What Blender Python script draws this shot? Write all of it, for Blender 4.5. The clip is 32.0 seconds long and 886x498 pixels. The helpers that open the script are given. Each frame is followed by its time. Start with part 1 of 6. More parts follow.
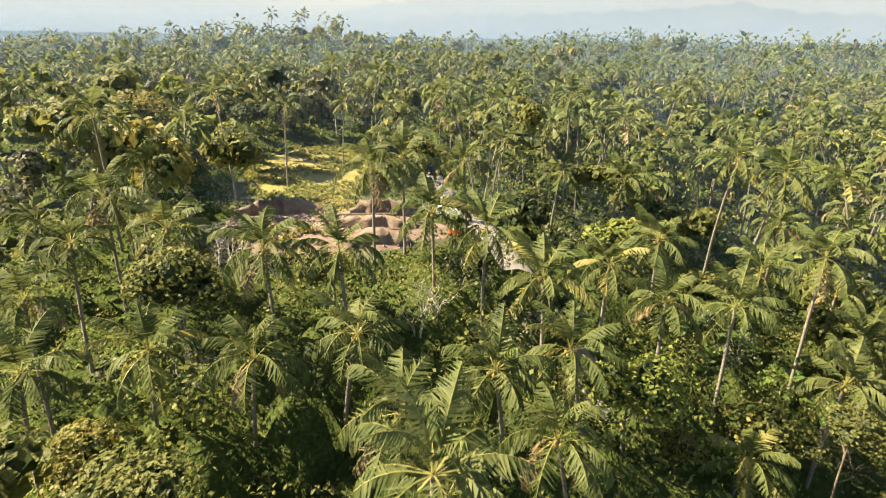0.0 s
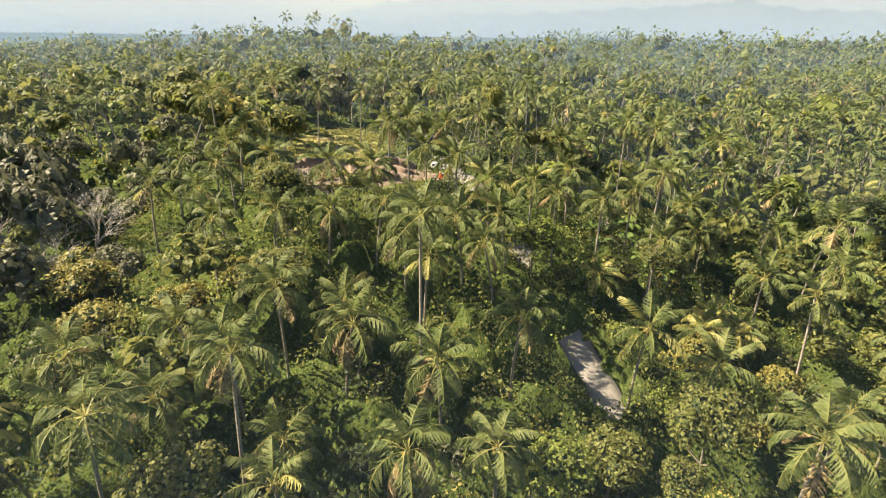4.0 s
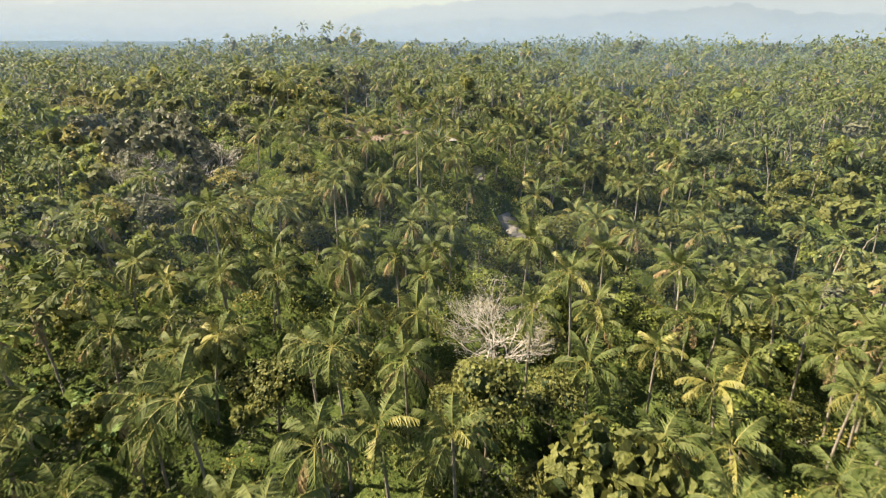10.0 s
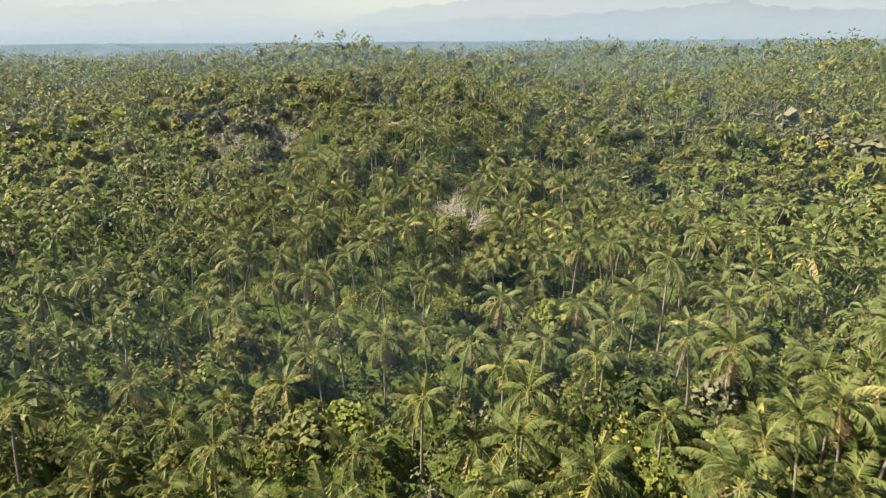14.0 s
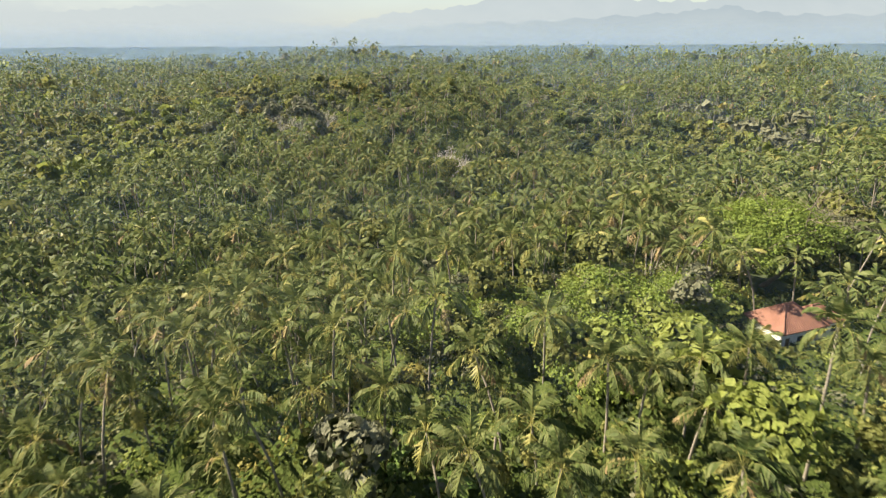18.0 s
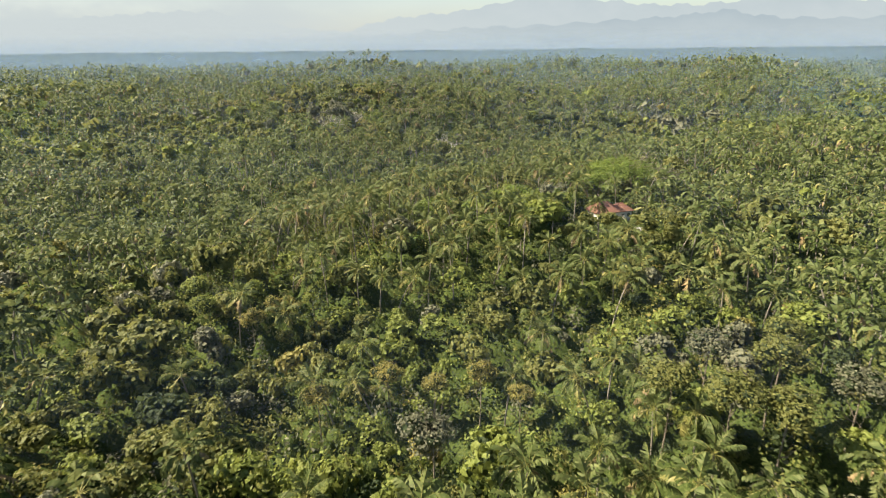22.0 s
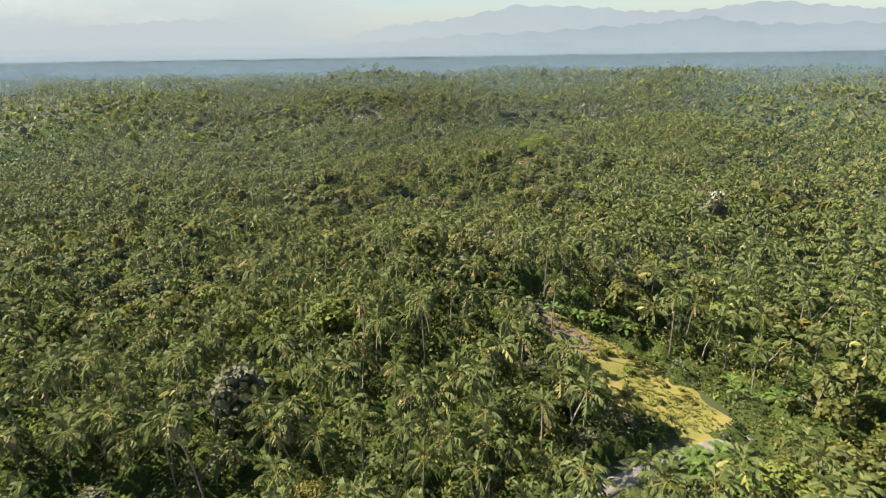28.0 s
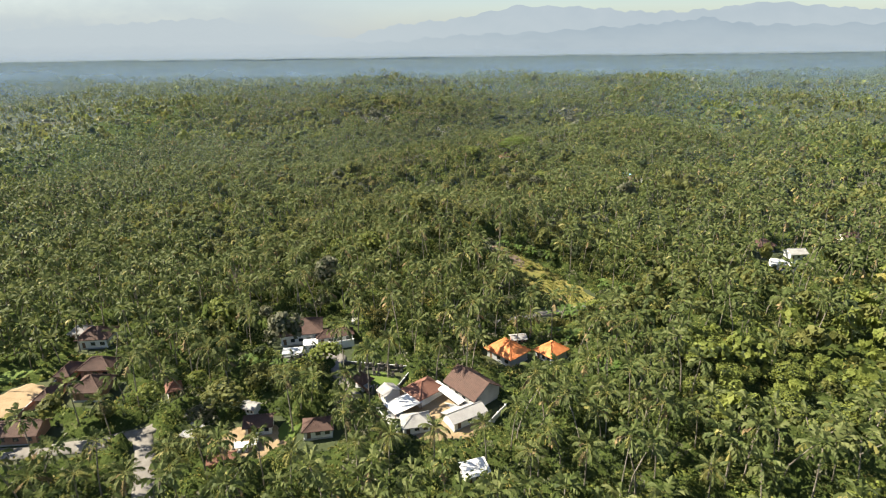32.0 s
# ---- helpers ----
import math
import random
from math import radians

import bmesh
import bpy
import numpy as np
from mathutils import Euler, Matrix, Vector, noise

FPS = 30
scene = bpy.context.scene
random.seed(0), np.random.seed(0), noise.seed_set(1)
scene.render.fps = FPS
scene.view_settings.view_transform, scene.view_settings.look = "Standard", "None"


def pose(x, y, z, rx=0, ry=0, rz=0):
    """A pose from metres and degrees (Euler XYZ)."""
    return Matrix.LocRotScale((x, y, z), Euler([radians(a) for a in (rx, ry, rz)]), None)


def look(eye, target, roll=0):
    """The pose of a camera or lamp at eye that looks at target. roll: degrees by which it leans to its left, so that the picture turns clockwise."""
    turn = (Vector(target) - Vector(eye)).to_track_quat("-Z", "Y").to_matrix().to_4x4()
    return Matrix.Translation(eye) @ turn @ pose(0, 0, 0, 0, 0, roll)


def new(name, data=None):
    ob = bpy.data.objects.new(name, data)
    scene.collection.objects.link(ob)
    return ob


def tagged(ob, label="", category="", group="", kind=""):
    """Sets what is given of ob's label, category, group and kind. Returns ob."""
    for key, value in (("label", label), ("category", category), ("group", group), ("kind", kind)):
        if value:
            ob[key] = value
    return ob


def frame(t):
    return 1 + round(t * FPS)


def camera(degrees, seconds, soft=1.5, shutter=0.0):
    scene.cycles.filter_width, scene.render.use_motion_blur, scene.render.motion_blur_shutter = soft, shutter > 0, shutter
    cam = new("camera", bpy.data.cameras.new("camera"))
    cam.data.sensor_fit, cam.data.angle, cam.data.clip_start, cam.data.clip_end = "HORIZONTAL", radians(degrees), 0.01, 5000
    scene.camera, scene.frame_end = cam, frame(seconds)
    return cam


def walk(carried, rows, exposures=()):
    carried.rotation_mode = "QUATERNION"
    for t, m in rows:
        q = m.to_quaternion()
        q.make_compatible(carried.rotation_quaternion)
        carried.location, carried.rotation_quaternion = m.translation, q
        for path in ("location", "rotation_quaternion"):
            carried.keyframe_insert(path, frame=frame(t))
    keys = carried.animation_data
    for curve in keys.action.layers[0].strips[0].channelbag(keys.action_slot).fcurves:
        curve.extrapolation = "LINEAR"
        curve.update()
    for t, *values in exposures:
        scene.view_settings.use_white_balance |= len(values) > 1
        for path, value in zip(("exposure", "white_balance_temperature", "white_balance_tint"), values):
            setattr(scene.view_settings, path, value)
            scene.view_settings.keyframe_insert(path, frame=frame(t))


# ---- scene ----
cam = camera(75.0, 32.0, soft=1.15, shutter=0.3)
ROWS = [  # seconds, place, turn to the left, tilt, roll
    (0.0, 0.00, 0.00, 46.00, 0.00, -20.50, -0.87),
    (0.5, 0.28, -3.63, 46.15, 0.05, -20.61, -0.82),
    (1.0, 0.55, -7.68, 46.34, 0.06, -20.65, -0.78),
    (1.5, 0.65, -10.98, 46.47, 0.02, -20.65, -0.76),
    (2.0, 0.90, -15.11, 46.75, 0.05, -20.73, -0.68),
    (2.5, 1.08, -19.57, 47.01, 0.04, -20.79, -0.56),
    (3.0, 1.30, -24.09, 47.19, 0.08, -20.80, -0.47),
    (3.5, 1.72, -28.43, 47.29, 0.23, -20.77, -0.43),
    (5.5, 2.45, -45.64, 46.67, 0.44, -20.05, -0.75),
    (6.0, 2.59, -49.49, 47.06, 0.38, -20.22, -0.66),
    (6.5, 2.93, -53.14, 47.36, 0.42, -20.36, -0.65),
    (7.0, 3.40, -57.01, 47.28, 0.46, -20.28, -0.64),
    (7.5, 3.73, -61.17, 47.35, 0.46, -20.24, -0.51),
    (8.0, 4.23, -65.62, 47.41, 0.52, -20.19, -0.36),
    (8.5, 4.43, -70.09, 47.55, 0.50, -20.13, -0.42),
    (9.0, 4.58, -73.89, 47.70, 0.51, -20.13, -0.34),
    (9.5, 4.80, -78.22, 47.82, 0.51, -20.13, -0.20),
    (10.0, 5.30, -86.02, 48.17, 0.51, -20.15, -0.14),
    (10.5, 5.76, -94.25, 48.57, 0.50, -20.17, -0.12),
    (11.0, 6.11, -102.56, 49.10, 0.48, -20.20, -0.07),
    (11.5, 6.45, -109.88, 49.35, 0.45, -20.18, -0.03),
    (12.0, 6.96, -117.92, 49.84, 0.51, -20.24, 0.12),
    (12.5, 7.65, -125.83, 50.32, 0.64, -20.29, 0.25),
    (13.0, 7.96, -133.95, 50.79, 0.74, -20.32, 0.32),
    (13.5, 8.30, -141.91, 52.45, 0.73, -20.30, 0.39),
    (14.0, 8.56, -149.52, 54.16, 0.70, -20.32, 0.41),
    (14.5, 8.53, -158.13, 54.37, 0.63, -20.24, 0.38),
    (16.5, 9.38, -191.36, 56.05, 0.66, -20.41, 0.35),
    (17.0, 9.70, -202.54, 56.25, 0.71, -20.30, 0.32),
    (17.5, 10.09, -214.16, 56.51, 0.71, -20.11, 0.31),
    (18.0, 10.06, -225.02, 56.83, 0.66, -19.99, 0.29),
    (18.5, 10.71, -237.07, 57.16, 0.71, -19.94, 0.33),
    (19.0, 11.22, -248.06, 57.82, 0.75, -19.98, 0.32),
    (19.5, 11.86, -260.03, 59.67, 0.88, -19.99, 0.37),
    (20.0, 12.78, -271.44, 61.43, 0.99, -20.02, 0.51),
    (20.5, 13.25, -283.50, 62.92, 1.05, -20.03, 0.53),
    (21.0, 13.94, -295.77, 63.14, 1.13, -19.93, 0.50),
    (21.5, 14.55, -306.54, 63.75, 1.17, -19.90, 0.51),
    (22.0, 15.08, -318.62, 65.92, 1.09, -19.77, 0.53),
    (22.5, 15.65, -330.36, 67.21, 1.06, -19.74, 0.64),
    (23.0, 16.06, -342.46, 67.25, 1.01, -19.62, 0.79),
    (23.5, 16.21, -354.88, 67.12, 0.92, -19.49, 0.85),
    (24.0, 16.50, -366.57, 66.88, 0.88, -19.35, 0.80),
    (24.5, 16.74, -379.31, 67.07, 0.85, -19.29, 0.81),
    (25.0, 17.43, -391.52, 68.65, 0.84, -19.30, 0.89),
    (25.5, 18.63, -403.12, 69.03, 0.89, -19.19, 0.97),
    (27.5, 17.96, -460.73, 77.91, 0.58, -19.36, 0.90),
    (28.0, 18.40, -472.22, 79.07, 0.63, -19.39, 0.82),
    (28.5, 19.14, -483.51, 80.61, 0.70, -19.38, 0.76),
    (29.0, 19.59, -494.36, 81.51, 0.71, -19.40, 0.72),
    (29.5, 20.48, -505.74, 83.70, 0.75, -19.41, 0.75),
    (30.0, 21.24, -516.94, 86.38, 0.79, -19.49, 0.69),
    (30.5, 21.86, -528.75, 87.79, 0.86, -19.51, 0.65),
    (31.0, 22.61, -540.64, 89.25, 0.95, -19.52, 0.64),
    (31.5, 23.22, -551.65, 91.19, 1.00, -19.55, 0.65),
    (32.0, 23.71, -563.08, 94.12, 0.96, -19.62, 0.69),
]
walk(cam, [(t, pose(x, y, z, 90 + tilt, roll, turn)) for t, x, y, z, turn, tilt, roll in ROWS], [(0.0, 1.94, 7500, 11), (9.0, 1.82, 7200, 11), (19.0, 1.68, 6850, 10), (28.0, 1.53, 6600, 10), (32.0, 1.48, 6450, 10)])


# ---------------------------------------------------------------- light
SUN_EL, SUN_AZ = 43.0, 278.0   # degrees; azimuth clockwise from +y
wd = bpy.data.worlds.new("world")
scene.world = wd
wd.use_nodes = True
wn = wd.node_tree.nodes
sky = wn.new("ShaderNodeTexSky")
sky.sky_type = "NISHITA"
sky.sun_disc = False
sky.sun_elevation = radians(SUN_EL)
sky.sun_rotation = radians(SUN_AZ)
sky.air_density, sky.dust_density, sky.ozone_density = 1.0, 0.9, 1.4
wn["Background"].inputs["Strength"].default_value = 0.056
wd.node_tree.links.new(sky.outputs["Color"], wn["Background"].inputs["Color"])
sun_data = bpy.data.lights.new("sun", "SUN")
sun_data.energy, sun_data.angle, sun_data.color = 4.9, radians(0.6), (1.0, 0.90, 0.72)
sun = new("sun", sun_data)
sa, se = radians(SUN_AZ), radians(SUN_EL)
sun.matrix_world = look((math.sin(sa) * math.cos(se) * 300, math.cos(sa) * math.cos(se) * 300, math.sin(se) * 300), (0, 0, 0))


# ---------------------------------------------------------------- materials
def nodes_of(name):
    m = bpy.data.materials.new(name)
    m.use_nodes = True
    nt = m.node_tree
    return m, nt, nt.nodes["Principled BSDF"], nt.nodes["Material Output"]


def ramp(nt, fac, stops):
    r = nt.nodes.new("ShaderNodeValToRGB")
    while len(r.color_ramp.elements) < len(stops):
        r.color_ramp.elements.new(0.5)
    for el, (p, c) in zip(r.color_ramp.elements, stops):
        el.position, el.color = p, (*c, 1)
    nt.links.new(fac, r.inputs["Fac"])
    return r.outputs["Color"]


def tex_noise(nt, scale, detail=3.0, rough=0.6, source="pos", stretch=(1, 1, 1)):
    n = nt.nodes.new("ShaderNodeTexNoise")
    n.inputs["Scale"].default_value, n.inputs["Detail"].default_value, n.inputs["Roughness"].default_value = scale, detail, rough
    if source == "pos":
        s = nt.nodes.new("ShaderNodeNewGeometry").outputs["Position"]
    else:
        s = nt.nodes.new("ShaderNodeTexCoord").outputs["Object"]
    mp = nt.nodes.new("ShaderNodeMapping")
    mp.inputs["Scale"].default_value = stretch
    nt.links.new(s, mp.inputs["Vector"])
    nt.links.new(mp.outputs["Vector"], n.inputs["Vector"])
    return n.outputs["Fac"]


def mixc(nt, fac, a, b, how="MIX"):
    x = nt.nodes.new("ShaderNodeMix")
    x.data_type, x.blend_type = "RGBA", how
    for sock, v in ((x.inputs[0], fac), (x.inputs[6], a), (x.inputs[7], b)):
        if isinstance(v, (int, float)):
            sock.default_value = v
        elif isinstance(v, tuple):
            sock.default_value = (*v, 1)
        else:
            nt.links.new(v, sock)
    return x.outputs[2]


def bumped(nt, b, height, strength, dist):
    bp = nt.nodes.new("ShaderNodeBump")
    bp.inputs["Strength"].default_value, bp.inputs["Distance"].default_value = strength, dist
    nt.links.new(height, bp.inputs["Height"])
    nt.links.new(bp.outputs["Normal"], b.inputs["Normal"])


def leaf_mat(name, dark, mid, light, patch=0.09, clear=0.38, rough=0.55, spec=0.3, grain=2.6, mottle=0.5, relief=0.9):
    """Foliage: leaf to leaf and stand to stand variation, light shining through."""
    dark, mid, light = (tuple(1.22 * (0.93 * c + 0.07 * (0.3 * v[0] + 0.6 * v[1] + 0.1 * v[2])) for c in v) for v in (dark, mid, light))
    m, nt, b, out = nodes_of(name)
    isl = nt.nodes.new("ShaderNodeNewGeometry").outputs["Random Per Island"]
    c1 = ramp(nt, isl, [(0.0, dark), (0.5, mid), (1.0, light)])
    c2 = ramp(nt, tex_noise(nt, patch, 3.0, 0.75), [(0.36, dark), (0.5, mid), (0.64, light)])
    col = mixc(nt, 0.5, c1, c2)
    fine = tex_noise(nt, grain, 2.0, 0.7)
    col = mixc(nt, mottle, col, ramp(nt, fine, [(0.36, dark), (0.5, mid), (0.64, light)]))
    bumped(nt, b, fine, relief, 0.35)
    nt.links.new(col, b.inputs["Base Color"])
    b.inputs["Roughness"].default_value = rough
    b.inputs["Specular IOR Level"].default_value = spec
    tr = nt.nodes.new("ShaderNodeBsdfTranslucent")
    nt.links.new(mixc(nt, 0.45, col, light), tr.inputs["Color"])
    mx = nt.nodes.new("ShaderNodeMixShader")
    mx.inputs[0].default_value = clear
    nt.links.new(b.outputs[0], mx.inputs[1])
    nt.links.new(tr.outputs[0], mx.inputs[2])
    nt.links.new(mx.outputs[0], out.inputs["Surface"])
    return m


def rough_mat(name, stops, scale=1.0, fine=12.0, rough=0.85, bump=0.3, dist=0.02, source="pos", stretch=(1, 1, 1), metal=0.0, vary=0.0):
    """Mineral, bark or paint: two scales of noise in colour, fine relief."""
    m, nt, b, out = nodes_of(name)
    n1, n2 = tex_noise(nt, scale, 4.0, 0.6, source, stretch), tex_noise(nt, fine, 3.0, 0.6, source, stretch)
    col = mixc(nt, 0.35, ramp(nt, n1, stops), ramp(nt, n2, stops))
    if vary:
        r = nt.nodes.new("ShaderNodeObjectInfo").outputs["Random"]
        col = mixc(nt, vary, col, ramp(nt, r, [(0.0, stops[0][1]), (1.0, stops[-1][1])]))
    nt.links.new(col, b.inputs["Base Color"])
    b.inputs["Roughness"].default_value, b.inputs["Metallic"].default_value = rough, metal
    bumped(nt, b, n2, bump, dist)
    return m


M_PALM = leaf_mat("palm_frond_green", (0.027, 0.046, 0.011), (0.076, 0.104, 0.023), (0.185, 0.196, 0.070), 0.12, 0.36, 0.58, 0.16, 1.2, 0.22, 0.35)
M_PALMY = leaf_mat("palm_frond_yellow", (0.12, 0.125, 0.028), (0.22, 0.205, 0.046), (0.34, 0.305, 0.095), 0.1, 0.35, 0.5, 0.25, 1.2, 0.2, 0.3)
M_PALMD = leaf_mat("palm_frond_dry", (0.10, 0.068, 0.03), (0.20, 0.140, 0.06), (0.32, 0.24, 0.12), 0.3, 0.1, 0.7, 0.2)
M_LEAF = leaf_mat("broad_leaf", (0.048, 0.064, 0.014), (0.122, 0.134, 0.027), (0.222, 0.214, 0.058), 0.06)
M_LEAFD = leaf_mat("broad_leaf_dark_and_shade", (0.015, 0.028, 0.010), (0.036, 0.056, 0.018), (0.078, 0.098, 0.034), 0.08)
M_LEAFB = leaf_mat("broad_leaf_bright", (0.084, 0.114, 0.015), (0.150, 0.184, 0.026), (0.240, 0.258, 0.054), 0.1, 0.35)
M_FEATHER = leaf_mat("feathery_leaf", (0.048, 0.078, 0.009), (0.115, 0.166, 0.016), (0.200, 0.245, 0.034), 0.2, 0.3)
M_LEAFY = leaf_mat("broad_leaf_yellow", (0.100, 0.098, 0.020), (0.205, 0.182, 0.034), (0.285, 0.242, 0.055), 0.15, 0.3)
M_LEAFG = leaf_mat("broad_leaf_greyish", (0.060, 0.064, 0.034), (0.112, 0.114, 0.062), (0.165, 0.162, 0.092), 0.12, 0.2)
M_SHRUB = leaf_mat("undergrowth_leaf", (0.048, 0.070, 0.014), (0.130, 0.152, 0.028), (0.250, 0.244, 0.058), 0.045)
M_BANANA = leaf_mat("banana_leaf", (0.040, 0.085, 0.014), (0.085, 0.150, 0.024), (0.170, 0.220, 0.050), 0.3, 0.35)
M_GRASS = leaf_mat("grass_blade", (0.10, 0.11, 0.018), (0.20, 0.18, 0.028), (0.32, 0.26, 0.06), 0.12, 0.25, 0.7, 0.2)
M_UNDERSHADE = leaf_mat("undergrowth_shade", (0.024, 0.040, 0.010), (0.052, 0.074, 0.018), (0.100, 0.118, 0.034), 0.3, 0.2, 0.95, 0.0)
M_TRUNK = rough_mat("palm_bark", [(0.3, (0.13, 0.110, 0.085)), (0.6, (0.25, 0.22, 0.175))], 0.8, 6.0, 0.9, 0.5, 0.03, "pos", (1, 1, 5))
M_BARK = rough_mat("tree_bark", [(0.3, (0.11, 0.085, 0.06)), (0.65, (0.24, 0.20, 0.15))], 1.2, 9.0, 0.9, 0.5, 0.03)
M_DEAD = rough_mat("bare_grey_wood", [(0.3, (0.36, 0.32, 0.27)), (0.7, (0.56, 0.52, 0.46))], 1.0, 8.0, 0.9, 0.4, 0.02)
M_NUT = rough_mat("coconut_husk", [(0.3, (0.16, 0.13, 0.02)), (0.7, (0.34, 0.24, 0.05))], 2.0, 9.0, 0.6, 0.2, 0.01)
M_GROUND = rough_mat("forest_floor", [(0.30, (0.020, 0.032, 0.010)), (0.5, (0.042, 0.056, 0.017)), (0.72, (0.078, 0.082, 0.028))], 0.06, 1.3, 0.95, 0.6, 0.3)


# ---------------------------------------------------------------- mesh helpers
rng = np.random.default_rng(7)


def raw_mesh(name, verts, quads=None, tris=None, mats=(), index=None, smooth=False):
    """A mesh from arrays: vertices, four-sided and three-sided faces."""
    q = np.zeros((0, 4), np.int32) if quads is None else np.asarray(quads, np.int32)
    t = np.zeros((0, 3), np.int32) if tris is None else np.asarray(tris, np.int32)
    me = bpy.data.meshes.new(name)
    me.vertices.add(len(verts))
    me.vertices.foreach_set("co", np.asarray(verts, np.float32).ravel())
    loops = np.concatenate([q.ravel(), t.ravel()])
    me.loops.add(len(loops))
    me.loops.foreach_set("vertex_index", loops)
    start = np.concatenate([np.arange(len(q)) * 4, len(q) * 4 + np.arange(len(t)) * 3]).astype(np.int32)
    me.polygons.add(len(q) + len(t))
    me.polygons.foreach_set("loop_start", start)
    for m in mats:
        me.materials.append(m)
    if index is not None:
        me.polygons.foreach_set("material_index", np.asarray(index, np.int32))
    if smooth:
        me.polygons.foreach_set("use_smooth", np.ones(len(q) + len(t), bool))
    me.update(calc_edges=True)
    return me


def merge(pieces):
    """Joins (verts, quads, material index) pieces into one array set."""
    vs, qs, ms, n = [], [], [], 0
    for v, q, m in pieces:
        vs.append(v)
        qs.append(np.asarray(q, np.int64) + n)
        ms.append(np.full(len(q), m, np.int32))
        n += len(v)
    return np.concatenate(vs), np.concatenate(qs), np.concatenate(ms)


def strew(proto, pos, rot, size, lean=None, up=None):
    """Many copies of one (verts, quads, mats) prototype as one array set."""
    v, q, m = proto
    n, k = len(pos), len(v)
    c, s = np.cos(rot)[:, None], np.sin(rot)[:, None]
    sx = size[:, None]
    sz = sx if up is None else up[:, None]
    x, y, z = v[None, :, 0] * sx, v[None, :, 1] * sx, v[None, :, 2] * sz
    out = np.stack([x * c - y * s, x * s + y * c, z], 2)
    if lean is not None:
        out[:, :, 0] += lean[:, :1] * out[:, :, 2]
        out[:, :, 1] += lean[:, 1:] * out[:, :, 2]
    out += pos[:, None, :]
    return out.reshape(-1, 3), (q[None] + (np.arange(n) * k)[:, None, None]).reshape(-1, 4), np.tile(m, n)


def stuff(name, sets, mats, label, category, smooth=False):
    sets = [s for s in sets if len(s[0])]
    vs, qs, ms, n = [], [], [], 0
    for v, q, m in sets:
        vs.append(v)
        qs.append(q + n)
        ms.append(m)
        n += len(v)
    me = raw_mesh(name, np.concatenate(vs), np.concatenate(qs), None, mats, np.concatenate(ms), smooth)
    return tagged(new(name, me), label, category, "", "stuff")


def part(name, bm, material, parent, label=""):
    """One bmesh as one mesh object under a thing or a part."""
    me = bpy.data.meshes.new(name)
    bm.to_mesh(me)
    bm.free()
    me.materials.append(material)
    ob = new(name, me)
    ob.parent = parent
    return tagged(ob, label)


def part_raw(name, arrays, mats, parent, label="", smooth=False):
    v, q, m = arrays
    ob = new(name, raw_mesh(name, v, q, None, mats, m, smooth))
    ob.parent = parent
    return tagged(ob, label)


def tube(path, radii, sides=6):
    """A tube of quads along a path."""
    path, radii = np.asarray(path, float), np.asarray(radii, float)
    t = np.gradient(path, axis=0)
    t /= np.linalg.norm(t, axis=1)[:, None] + 1e-9
    ref = np.where(np.abs(t[:, 2:3]) > 0.9, np.array([[1.0, 0, 0]]), np.array([[0, 0, 1.0]]))
    a = np.cross(t, ref)
    a /= np.linalg.norm(a, axis=1)[:, None] + 1e-9
    b = np.cross(t, a)
    ang = np.arange(sides) / sides * 2 * math.pi
    v = path[:, None] + radii[:, None, None] * (np.cos(ang)[None, :, None] * a[:, None] + np.sin(ang)[None, :, None] * b[:, None])
    i, j = np.meshgrid(np.arange(len(path) - 1), np.arange(sides), indexing="ij")
    k = (j + 1) % sides
    q = np.stack([i * sides + j, i * sides + k, (i + 1) * sides + k, (i + 1) * sides + j], -1).reshape(-1, 4)
    return v.reshape(-1, 3), q


# ---------------------------------------------------------------- palms
def frond(r, length, lift, sag, leaflets, seg, width=0.16, side_len=0.95, ribbed=True):
    """One feather leaf along +x: an arching stem with leaflets hanging on both sides."""
    s = np.linspace(0, 1, seg + 1)
    ang = lift - (sag * s ** 1.25)
    dx = np.cumsum(np.cos(ang)) / (seg + 1) * length
    dz = np.cumsum(np.sin(ang)) / (seg + 1) * length
    stem = np.stack([dx, np.zeros_like(s), dz], 1)
    stem[0] = (0.06, 0, 0)
    w = 0.045 * (1 - 0.8 * s)
    vs, qs = [], []
    rib = np.concatenate([stem + [[0, 1, 0]] * w[:, None], stem - [[0, 1, 0]] * w[:, None]])
    n, base = seg + 1, 0
    if ribbed:
        vs.append(rib)
        qs.append(np.array([[i, i + 1, n + i + 1, n + i] for i in range(seg)]))
        base = len(rib)
    for k in range(leaflets):
        u = 0.14 + 0.86 * (k + 0.5) / leaflets
        c = np.array([np.interp(u, s, stem[:, j]) for j in range(3)])
        a = np.interp(u, s, ang)
        fw = np.array([math.cos(a), 0, math.sin(a)])
        up = np.array([-math.sin(a), 0, math.cos(a)])
        ll = side_len * (0.35 + 0.65 * math.sin(math.pi * min(1, u * 0.85 + 0.16)) ** 0.7)
        for sd in (-1, 1):
            jit = r.normal(0, 0.2)
            hang = (0.38 + 0.6 * u) * min(1.0, 0.55 + max(0.0, 1.2 - a) * 0.5) + jit
            d = np.array([0, sd, 0]) * math.cos(hang) - up * math.sin(hang) + fw * (0.55 + 0.3 * u + jit)
            d /= np.linalg.norm(d)
            ww = width * (1.25 - 0.5 * u)
            tip = c + d * ll
            tip[2] -= 0.12 * ll
            vs.append(np.stack([c - fw * ww * 0.7, c + fw * ww * 0.7, tip + fw * ww * 0.14, tip - fw * ww * 0.14]))
            qs.append(np.array([[base, base + 1, base + 2, base + 3]]))
            base += 4
    return np.concatenate(vs), np.concatenate(qs), (seg if ribbed else 0)


